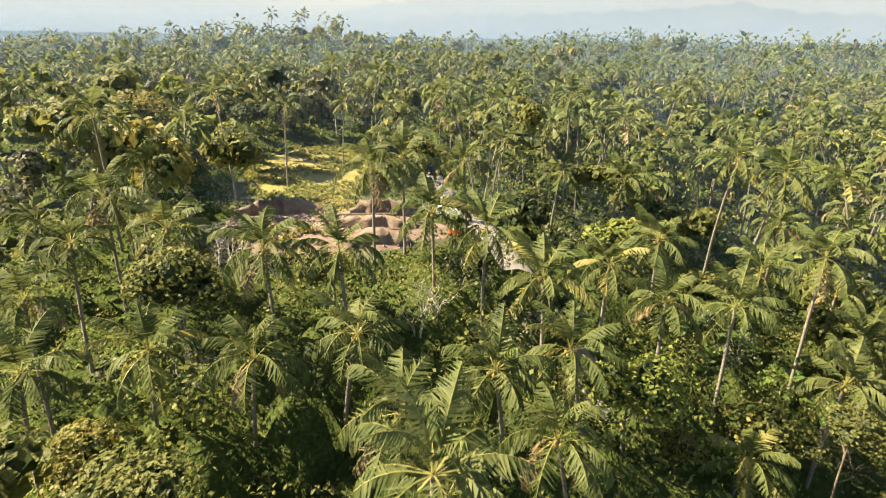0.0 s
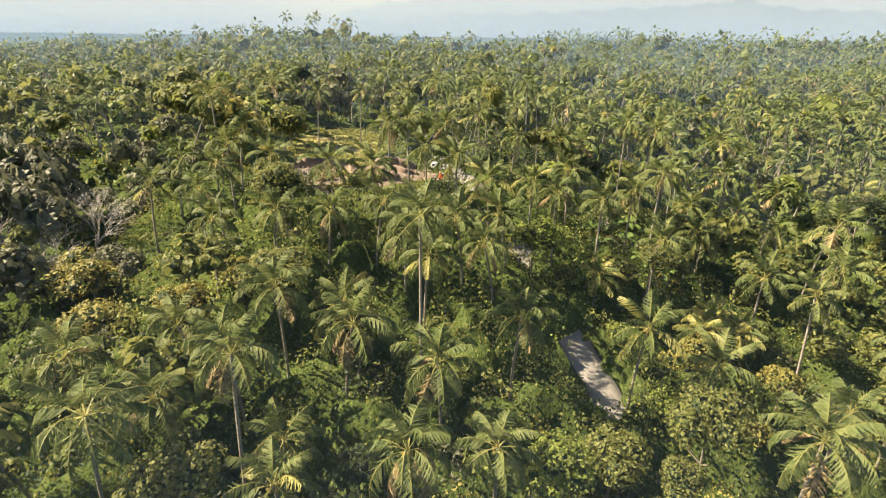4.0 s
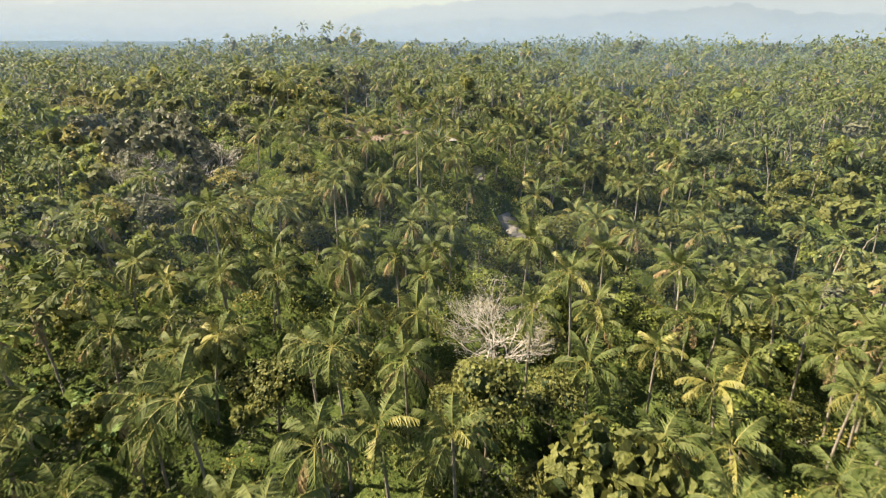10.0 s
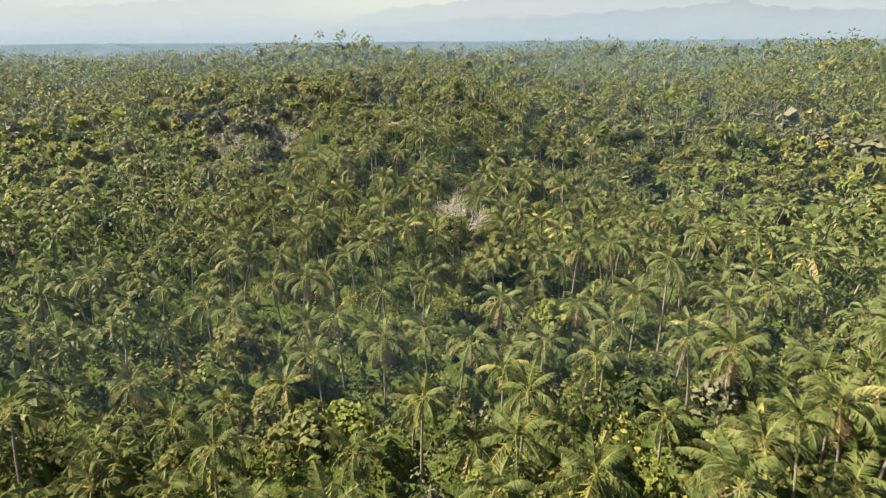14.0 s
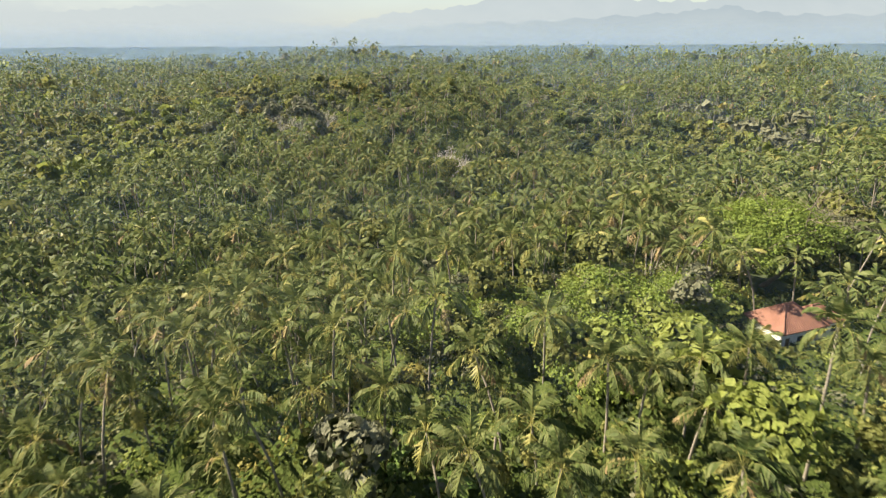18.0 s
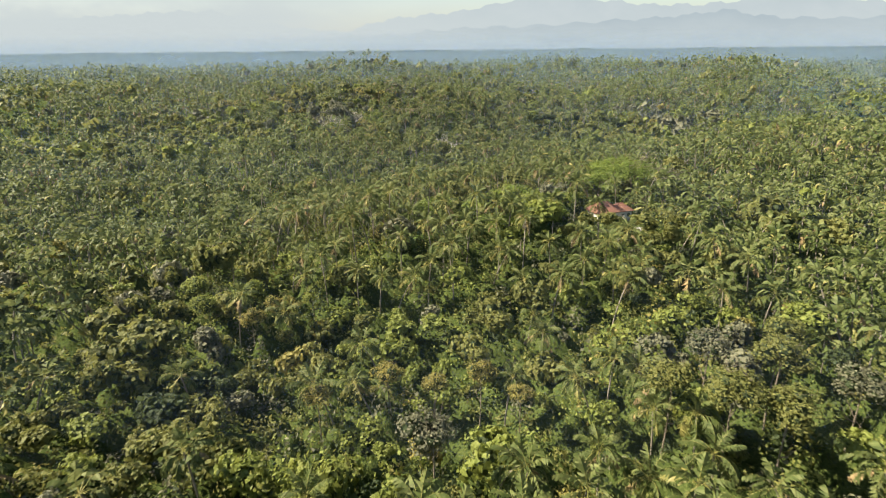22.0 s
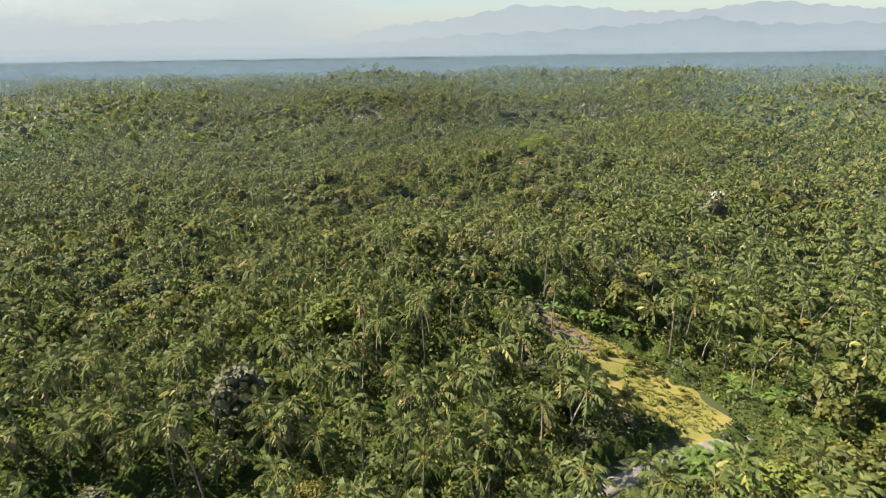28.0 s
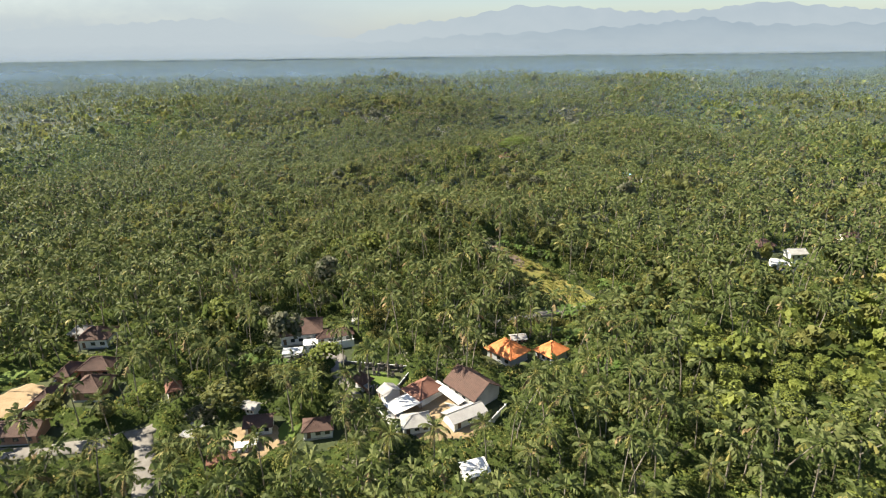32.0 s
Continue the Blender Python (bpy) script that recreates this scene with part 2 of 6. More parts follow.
def turned(v, az, roll=0.0):
    c, s = math.cos(roll), math.sin(roll)
    y, z = v[:, 1] * c - v[:, 2] * s, v[:, 1] * s + v[:, 2] * c
    ca, sb = math.cos(az), math.sin(az)
    return np.stack([v[:, 0] * ca - y * sb, v[:, 0] * sb + y * ca, z], 1)


def palm_crown(seed, count, leaflets, seg, width, yellow=0.12, dry=0.06, droop=1.0, size=1.0, ribbed=True):
    r = np.random.default_rng(seed)
    out = []
    for k in range(count):
        f = (k + 0.5) / count
        lift = radians(86 - 116 * f + r.normal(0, 9))
        sag = radians((14 + 72 * math.sin(math.pi * min(1, f * 0.88 + 0.08)) + r.normal(0, 9)) * droop)
        ln = (3.5 + 0.8 * math.sin(math.pi * f) + r.normal(0, 0.25)) * size
        v, q, stem = frond(r, ln, lift, sag, leaflets, seg, width, 1.06 * size, ribbed)
        m = 2 if (f > 0.86 and r.random() < dry * 5) else (1 if r.random() < yellow + 0.06 * (f > 0.7) else 0)
        look_of = np.full(len(q), m)
        look_of[:stem] = 1
        out.append((turned(v, k * 2.39996 + r.normal(0, 0.15)), q, look_of))
    return merge(out)


def palm_trunk(seed, height, sides, seg, bend=1.0):
    r = np.random.default_rng(seed)
    s = np.linspace(0, 1, seg + 1)
    ax, ay = r.normal(0, 0.5, 2) * bend
    path = np.stack([ax * s ** 2 * 1.2, ay * s ** 2 * 1.2, s * 12.0], 1)
    path[:, :2] -= path[-1, :2]
    rad = 0.125 + 0.03 * (1 - s) + 0.07 * np.exp(-s * 16)
    v, q = tube(path, rad, sides)
    v[:, 2] *= height / 12.0
    return v, q


# ---------------------------------------------------------------- broad-leaved trees
def leaf_cards(r, centres, normals, size, spread=0.6):
    """One four-sided leaf spray per centre, facing roughly along its normal."""
    n = len(centres)
    d = normals + r.normal(0, spread, (n, 3))
    d /= np.linalg.norm(d, axis=1)[:, None] + 1e-9
    h = r.normal(0, 1, (n, 3))
    a = np.cross(d, h)
    a /= np.linalg.norm(a, axis=1)[:, None] + 1e-9
    b = np.cross(d, a)
    sa = (size * r.uniform(0.6, 1.35, n))[:, None]
    sb = sa * r.uniform(0.45, 0.8, n)[:, None]
    sag = d * sa * 0.18
    v = np.stack([centres - a * sa, centres - b * sb + sag, centres + a * sa, centres + b * sb + sag], 1).reshape(-1, 3)
    return v, np.arange(4 * n).reshape(n, 4)


def lobe_set(r, lobes, flat, spread=1.0):
    """Centres and radii of the foliage masses of a crown of unit radius."""
    c = r.normal(0, 1, (lobes, 3))
    c /= np.linalg.norm(c, axis=1)[:, None]
    c *= (r.uniform(0.25, 1.0, lobes) ** 0.6)[:, None] * 0.66 * spread
    c[:, 2] = np.abs(c[:, 2]) * flat + (0.0 if flat < 0.5 else -0.12)
    return c, r.uniform(0.26, 0.46, lobes)


def broad_crown(seed, lobes, cards, size, flat=0.75, mat=0, core=True, hollow=0.75, spread=1.0, shade_core=None):
    """A crown of unit radius round the origin: leaf sprays over uneven foliage masses."""
    r = np.random.default_rng(seed)
    c, rad = lobe_set(r, lobes, flat, spread)
    pick = r.choice(lobes, cards, p=rad ** 2 / (rad ** 2).sum())
    d = r.normal(0, 1, (cards, 3))
    d[:, 2] += 0.35
    d /= np.linalg.norm(d, axis=1)[:, None]
    rr = rad[pick] * r.uniform(hollow, 1.12, cards)
    p = c[pick] + d * rr[:, None] * np.array([1, 1, 0.8])
    v, q = leaf_cards(r, p, d + [0, 0, 0.3], size)
    out = [(v, q, mat)]
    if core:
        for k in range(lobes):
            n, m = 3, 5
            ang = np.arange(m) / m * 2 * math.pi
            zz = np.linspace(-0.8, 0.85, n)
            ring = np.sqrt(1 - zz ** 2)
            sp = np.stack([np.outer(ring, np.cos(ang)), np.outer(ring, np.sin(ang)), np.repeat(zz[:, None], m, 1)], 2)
            sp = sp * rad[k] * (0.78 if shade_core is None else 0.68) * r.uniform(0.8, 1.15, (n, m, 1)) * np.array([1, 1, 0.8]) + c[k]
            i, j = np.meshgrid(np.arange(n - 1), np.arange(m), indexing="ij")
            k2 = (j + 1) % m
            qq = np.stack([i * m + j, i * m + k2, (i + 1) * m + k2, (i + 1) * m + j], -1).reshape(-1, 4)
            # darker core leaves paint in the shade within a crown
            out.append((sp.reshape(-1, 3), qq, mat if shade_core is None else shade_core))
    return merge(out)


def tree_limbs(seed, height, crown_r, limbs=5, sides=6, twigs=2, spread=0.8):
    """Tapered trunk forking into limbs and boughs; the crown's middle is at the origin, the foot at -height."""
    r = np.random.default_rng(seed)
    s = np.linspace(0, 1, 6)
    wob = r.normal(0, 0.12 * crown_r, 2)
    path = np.stack([wob[0] * np.sin(s * 3), wob[1] * np.sin(s * 2.5), -height + s * height * 1.02], 1)
    rad = (0.045 * height * (1 - 0.62 * s) + 0.025 * height * np.exp(-s * 12)) * 0.5
    out = [(*tube(path, rad, sides + 1), 0)]
    for k in range(limbs):
        u = r.uniform(0.45, 0.95)
        a = np.array([np.interp(u, s, path[:, j]) for j in range(3)])
        az = k * 2.4 + r.normal(0, 0.3)
        ln = crown_r * r.uniform(0.6, 0.95) * spread
        e = a + np.array([math.cos(az) * ln, math.sin(az) * ln, r.uniform(0.3, 0.8) * crown_r])
        m = (a + e) / 2 + np.array([0, 0, -0.12 * ln]) + r.normal(0, 0.06 * ln, 3)
        r0 = np.interp(u, s, rad) * 0.6
        out.append((*tube([a, m, e], [r0, r0 * 0.6, r0 * 0.25], sides), 0))
        for _ in range(twigs):
            w = r.uniform(0.3, 0.9)
            b0 = a + (e - a) * w
            e2 = b0 + np.array([*r.normal(0, 0.35 * crown_r, 2), r.uniform(0.1, 0.45) * crown_r])
            out.append((*tube([b0, (b0 + e2) / 2 + r.normal(0, 0.04, 3), e2], [r0 * 0.35, r0 * 0.22, r0 * 0.1], 4), 0))
    return merge(out)


# ---------------------------------------------------------------- the lie of the land
HILLS = (  # x, y, rise, breadth along x, breadth along y
    (-10, 70, 12.8, 60, 40),
    (5, 35, 6.4, 50, 30),
    (-20, 84, -2.8, 30, 22),
    (-50, 105, 6.0, 60, 60),
    (0, 190, 10.8, 110, 90),
    (-150, 110, 7.7, 110, 90),
    (180, 180, 3.2, 110, 110),
    (0, -25, 7.6, 60, 45),
    (60, 0, -8.4, 60, 50),
    (-65, -25, 2.8, 45, 45),
    (-65, -105, -4.7, 70, 60),
    (45, -160, 10.2, 50, 45),
    (-3, -180, 4.8, 45, 40),
    (105, -140, 1.5, 60, 60),
    (170, -60, 11.6, 70, 60),
    (0, -310, 8.9, 60, 45),
    (60, -265, 1.2, 50, 45),
    (18, -345, 8.6, 40, 35),
    (55, -385, 0.2, 30, 25),
    (120, -250, 8.2, 50, 60),
    (105, -345, 2.1, 45, 45),
    (-40, -390, 4.7, 70, 50),
    (0, -440, 4.7, 70, 60),
    (-95, -420, 4.0, 80, 70),
    (80, -460, 3.6, 70, 60),
    (-45, -230, 0.9, 60, 50),
    (-170, -100, -4.5, 90, 90),
    (0, -220, -5.7, 40, 35),
    (10, 215, 5.0, 240, 55),
    (0, 430, 15.0, 900, 130),
    (-330, 200, 13.0, 150, 130),
    (340, 210, 8.0, 150, 130),
    (-200, 330, 13.0, 180, 75),
    (230, 360, 9.0, 180, 75),
)
LEVEL = 5.0


def land(x, y):
    x, y = np.asarray(x, float), np.asarray(y, float)
    z = np.full(np.broadcast(x, y).shape, float(LEVEL))
    for hx, hy, a, sx, sy in HILLS:
        z = z + a * np.exp(-((x - hx) / sx) ** 2 - ((y - hy) / sy) ** 2)
    return z + 0.9 * np.sin(x * 0.043 + 1.3 * np.sin(y * 0.031)) + 0.7 * np.sin(y * 0.057 + 0.9 * np.sin(x * 0.037)) \
        + 9.5 * np.clip((np.maximum(np.abs(x - 10) - 130, y - 260)) / 110, 0, 1) * np.sin(x / 61 + 0.6 * np.sin(y / 83)) * np.sin(y / 74 + 0.5 + 0.7 * np.sin(x / 97))


# ---------------------------------------------------------------- setting: ground and distance
def sheet(xs, ys, zf):
    gx, gy = np.meshgrid(xs, ys)
    v = np.stack([gx.ravel(), gy.ravel(), zf(gx, gy).ravel()], 1)
    nx, ny = len(xs), len(ys)
    i, j = np.meshgrid(np.arange(ny - 1), np.arange(nx - 1), indexing="ij")
    q = np.stack([i * nx + j, i * nx + j + 1, (i + 1) * nx + j + 1, (i + 1) * nx + j], -1).reshape(-1, 4)
    return v, q


def spaced(lo, hi, near_lo, near_hi, step, grow):
    mid = list(np.arange(near_lo, near_hi + 0.1, step))
    up, dn, d = [], [], step
    a, b = near_hi, near_lo
    while a < hi or b > lo:
        d *= grow
        a, b = a + d, b - d
        if a - d < hi:
            up.append(min(a, hi))
        if b + d > lo:
            dn.append(max(b, lo))
    return np.array(dn[::-1] + mid + up)


gv, gq = sheet(spaced(-4600, 4600, -260, 260, 4.0, 1.12), spaced(-4600, 4600, -560, 320, 4.0, 1.12), land)
tagged(new("ground", raw_mesh("ground", gv, gq, None, [M_GROUND], None, True)), "forest floor of leaf litter and low green growth", "ground", "", "structure")

# ---------------------------------------------------------------- where the trees stand
EYES = np.array([(x, y, z) for t, x, y, z, *_ in ROWS])


def nearness(x, y):
    """How close the flight line comes to a spot that lies ahead of it, in metres."""
    x, y = np.asarray(x, float), np.asarray(y, float)
    side = np.abs(x - 12) * 1.35
    return np.maximum(np.maximum(np.where(y > 25, np.hypot(y, x * 0.6), 0), side), 38 + np.clip(-y, 0, 600) * 0.10)


LOWS = (  # ground with shrubs but no trees
    (55, -376, 8, 10), (63, -381, 12, 8), (72, -380, 12, 10), (51, -371, 6, 8), (59, -390, 12, 6), (40, -434, 10, 10), (50, -433, 9, 9), (10, -453, 8, 5), (24, -457, 12, 5), (-10, -425, 12, 4), (-16, -460, 14, 5), (1, -430, 12, 6),
    (-14, 52, 11, 5), (33, 23, 9, 6), (18, 17, 3, 4), (131, -197, 8, 8), (124, -207, 8, 8), (136, -208, 10, 9), (133, -222, 10, 9), (148, -358, 9, 8), (60, -157, 13, 12), (52, -170, 9, 9), (45, -361, 8, 7), (53, -371, 9, 7), (67, -385, 11, 8), (60, -397, 13, 6), (72, -366, 9, 9), (67, -129, 10, 7), (156, -350, 9, 6), (139, -207, 7, 5), (-84, -452, 8, 5), (-70, -447, 9, 4), (-62, -463, 22, 4),
)
OPENINGS = (  # middle and half breadths of open ground
    (-14, 66, 16, 12), (-16, 80, 13, 8), (-19, 89, 12, 8), (10.4, -30, 3.5, 4.5), (-25, 112, 13, 30),
    (40, -341, 5, 6), (44, -347, 7, 6.5), (51, -355, 8.5, 8), (58, -363, 9, 9), (66, -370, 9, 8),
    (20, -446, 14, 10), (-21, -414, 9, 8), (-11, -418, 8, 5), (-20, -423, 5, 3), (2, -434, 9, 6), (38, -423, 7, 6), (50, -422, 6, 5),
    (-22, -454, 7, 7), (-8, -454, 6, 5), (-70, -432, 6, 5), (-67, -440, 7, 6), (-77, -437, 5, 9), (-79, -417, 7, 6), (-84, -442, 9, 7), (-76, -455, 9, 5), (-93, -432, 5, 3),
    (-35, -456, 4, 3), (-46.6, -440, 3, 3), (27, -467, 4, 3), (63, -145, 8, 6), (160, -334, 10, 14), (200, -311, 9, 5),
    (140, -199, 7, 6), (148, -215, 5, 4), (137, -188, 4, 3), (148, -238, 4, 4), (412, 458, 45, 60), (74, -115, 7, 7), (38, -149, 8, 6),
)
OPENINGS = tuple((x, y, a * 1.04, b * 1.04) if y < -405 else (x, y, a, b) for x, y, a, b in OPENINGS)
LANES = (  # middle lines of lanes, with the half breadth kept free
    (((8.4, 53.6), (7.4, 61), (6.3, 67), (1.8, 89), (-1.9, 120), (-6, 150)), 2.6), (((19.2, 17), (17.2, 24)), 2.2), (((13.2, 38.5), (12, 44)), 1.3),
    (((-38, -474), (-43, -463), (-48, -453), (-56, -457), (-66, -459), (-90, -462)), 3.0),
    (((-38, -474), (-34, -500)), 2.6),
    (((42, -397), (52.5, -390), (65.5, -382.5)), 4.6), (((18, -412), (30, -406), (42, -397)), 1.2),
    (((-22, -425), (-6, -424), (-7.5, -431), (2, -441)), 2.2),
)
WOODS = (  # round stands of broad-leaved trees without palms
    (-52, 99, 20), (-60, 55, 24), (72, -117, 13), (34, -152, 20), (14, -150, 11), (100, -105, 14),
    (-30, 22, 10), (-95, 100, 22), (150, 90, 26), (100, -436, 20), (128, -420, 14), (8, -255, 14), (-20, -300, 12), (-45, -205, 18), (60, -242, 16), (72, 64, 9), (-40, 22, 9), (-55, 6, 9), (-52, 28, 13), (-88, 66, 11), (-145, 88, 15), (-56, 94, 12), (10, -215, 12), (14, -45, 9), (14, 5, 12),
    (-35, -455, 12), (-20, -434, 14), (60, -255, 12), (25, -300, 12), (-60, -330, 24), (150, -250, 24), (-140, 40, 30),
)


def clear_of(x, y):
    """False where a clearing, road or building keeps trees away."""
    keep = np.ones(np.shape(x), bool)
    for cx, cy, rx, ry in OPENINGS:
        keep &= ((x - cx) / rx) ** 2 + ((y - cy) / ry) ** 2 > 1
    for line, wide in LANES:
        for (ax, ay), (bx, by) in zip(line[:-1], line[1:]):
            u = np.clip(((x - ax) * (bx - ax) + (y - ay) * (by - ay)) / ((bx - ax) ** 2 + (by - ay) ** 2), 0, 1)
            keep &= np.hypot(x - ax - u * (bx - ax), y - ay - u * (by - ay)) > wide
    return keep


def jittered(x0, x1, y0, y1, step, jit=0.42):
    gx, gy = np.meshgrid(np.arange(x0, x1, step), np.arange(y0, y1, step))
    gx = gx + rng.uniform(-jit, jit, gx.shape) * step
    gy = gy + rng.uniform(-jit, jit, gy.shape) * step
    return gx.ravel(), gy.ravel()


def patchy(x, y, scale, seed):
    """Smooth value noise between 0 and 1."""
    r = np.random.default_rng(seed)
    g = r.random((64, 64))
    u, w = np.asarray(x) / scale + 500, np.asarray(y) / scale + 500
    i, j = np.floor(u).astype(int), np.floor(w).astype(int)
    fu, fw = u - i, w - j
    fu, fw = fu * fu * (3 - 2 * fu), fw * fw * (3 - 2 * fw)
    a, b, c, d = g[i % 64, j % 64], g[(i + 1) % 64, j % 64], g[i % 64, (j + 1) % 64], g[(i + 1) % 64, (j + 1) % 64]
    return (a * (1 - fu) + b * fu) * (1 - fw) + (c * (1 - fu) + d * fu) * fw


def seen_wedge(x, y, far):
    """The strip of land that the flight ever looks over, with a margin."""
    return (np.abs(x - 12) < 36 + 0.80 * (y + 560)) & (y < far) & (y > -520)


px, py = jittered(-1180, 1200, -520, 960, 6.2)
ok = seen_wedge(px, py, 960) & clear_of(px, py)
for cx, cy, rx, ry in LOWS:
    ok &= ((px - cx) / rx) ** 2 + ((py - cy) / ry) ** 2 > 1
px, py = px[ok], py[ok]
near = nearness(px, py)
ok = (near < 300) | (rng.random(len(px)) < 0.66)
px, py, near = px[ok], py[ok], near[ok]
palmy = patchy(px, py, 55.0, 3) * 0.36 + patchy(px, py, 14.0, 4) * 0.22 + rng.random(len(px)) * 0.42
is_palm = palmy > 0.46 + 0.12 * (py > -45) * (py < 48) + 0.04 * (py > 60) - 0.14 * (py < -40) * (py > -150) - 0.03 * (py < -190) * (py > -330) - 0.12 * (py < -330) * (px < 45) - 0.05 * (py < -330) * (px >= 45)
for hx, hy, hr in WOODS:
    is_palm &= (px - hx) ** 2 + (py - hy) ** 2 > hr * hr


# ---------------------------------------------------------------- single trees of the plan
TREES = (  # x, y, height of the top, radius, look
    (-51, 99, 37.5, 6.2, 3), (-57, 107, 36, 5.5, 4), (-43, 104, 36, 5.0, 1), (-36, 110, 35, 5.5, 1), (-115, 106, 31, 6.0, 3), (-124, 110, 29, 6, 0), (-34, 20.6, 21.5, 4.8, 3), (-27, 25, 21.5, 4.2, 3),
    (-46, 52, 23, 5, 4), (-75, 62, 23, 6, 4), (-54, 58, 24, 5, 4), (-84, 72, 25, 6, 4), (-40, 36, 22, 4.5, 4), (-42, 30, 21.5, 4.5, 3), (-22, 30, 23, 4, 3),
    (-48, 92, 36.5, 5.5, 3), (-130, 100, 30, 6.5, 4), (-104, 98, 29, 6, 3), (62, 96, 25, 6, 2), (70, 102, 25, 6, 2), (150, 205, 29, 8, 3), (166, 212, 29, 8, 3), (120, 190, 28, 7, 1), (132, 176, 24, 8, 1), (144, 170, 23, 8, 1),
   
    (53.5, -146, 18, 2.8, 1), (55, -151.5, 16.2, 2.2, 0), (60, -152, 15.8, 2.2, 1), (65.5, -149.8, 15.8, 2.2, 0), (28, 20, 17, 3, 3), (24, 14, 16, 2.8, 2), (33, 17, 15, 3, 2), (39, 21, 14, 3, 3), (22, 23, 18, 2.6, 2), (30, 11, 15, 2.6, 3),
    (-38.5, 28, 23.5, 4.5, 3), (-54, 10, 22, 4.5, 3), (-59, 14, 21, 4, 3), (-47, 14, 21, 4, 4), (-90, 76, 24.5, 6, 2), (-83, 78, 24, 5, 2), (-147, 97, 29, 7, 3), (-139, 102, 29, 6, 3),
    (73, 64, 22.5, 5, 1), (68, 60, 21.5, 4.5, 1), (78, 68, 21.5, 5, 1), (30, -17, 16, 4.5, 2), (-33, -30, 10, 2.6, 3),
    (-26, -282, 29, 5.5, 0), (12, -263, 26, 4.6, 4), (34, -280, 25.5, 3.6, 3), (68, -253, 26, 4.5, 4), (49.5, -256.5, 28, 4.6, 0), (55.5, -259, 26.5, 4.4, 0), (44, -251, 26, 4.2, 0), (61, -246, 26, 4.6, 0), (54, -240, 25, 4.2, 4), (66, -238, 25, 4.6, 0),
    (-30, -203, 17, 4, 2), (-22, -208, 16, 3.6, 3), (-38, -208, 16, 4, 2), (-16, -203, 16, 3.5, 2), (-27, -212, 15, 3.5, 3), (-44, -200, 17, 4, 2),
    (-6, -243, 17, 3, 3), (4, -238, 17.5, 3, 3), (12, -240, 17, 2.8, 3), (19, -238, 18, 3, 3), (25, -243, 17, 2.6, 3),
    (110, -108, 15.5, 6, 4), (84, -104, 15, 5, 1),
    (19, -43, 15, 4.5, 2), (24, -48, 14, 4.5, 2), (14, -46, 13, 4, 0), (6, -30, 13, 4, 0), (17, -22, 15, 4.5, 0), (20, -12, 15, 4.5, 2), (12, -6, 15.5, 4, 2), (16, 6, 17, 4, 0),
    (-30, -300, 19, 5.5, 1), (-36, -296, 18, 5, 0), (11, -279, 20, 5.5, 0), (20, -275, 19, 5.0, 1), (28, -268, 19, 4.6, 3), (-50, -258, 15, 5, 1),
    (33, -356, 20, 4.2, 0), (36.5, -366, 18, 4.2, 4), (42, -386, 15, 3.4, 4), (38, -378, 17, 3.6, 0), (41, -377, 16, 2.8, 4), (0, -163, 19, 4, 3), (-6, -166, 18, 3.6, 3), (5, -161, 18, 3, 3), (12.5, -136, 20, 4, 4), (26, -134, 20, 4.4, 4), (18, -132, 18, 3.6, 0),  (58, -344, 15.5, 3.4, 1), (2.5, -408, 20.5, 4.2, 3), (-2.5, -405.5, 20.5, 4, 3), (-3, -410, 19.5, 4.2, 2), (1, -413, 17.5, 3.6, 3),
    (95, -434, 17, 5.5, 2), (88, -423, 17, 5.5, 2), (103, -446, 16, 6, 2), (84, -440, 16, 5, 2), (108, -432, 16, 5.5, 2), (96, -420, 16, 5, 2), (115, -448, 15, 6, 2),
    (-20, -437, 18.5, 5, 0), (-13, -435, 18, 4.5, 0), (-27, -435, 17.5, 4.5, 0), (-36, -450, 16, 4.6, 4), (-30, -446, 16, 4.2, 1), (-3, -445, 15, 3.6, 4), (-38, -460, 14.5, 4.5, 0),
)
YELLOW_PALMS = ((34, 30, 14), (37, 28, 13.5), (39, 31, 13), (36, 33, 13.8), (32, 27, 14.5), (1.5, -409.5, 17.5), (22, 60, 25.5), (20.5, 30.5, 20))
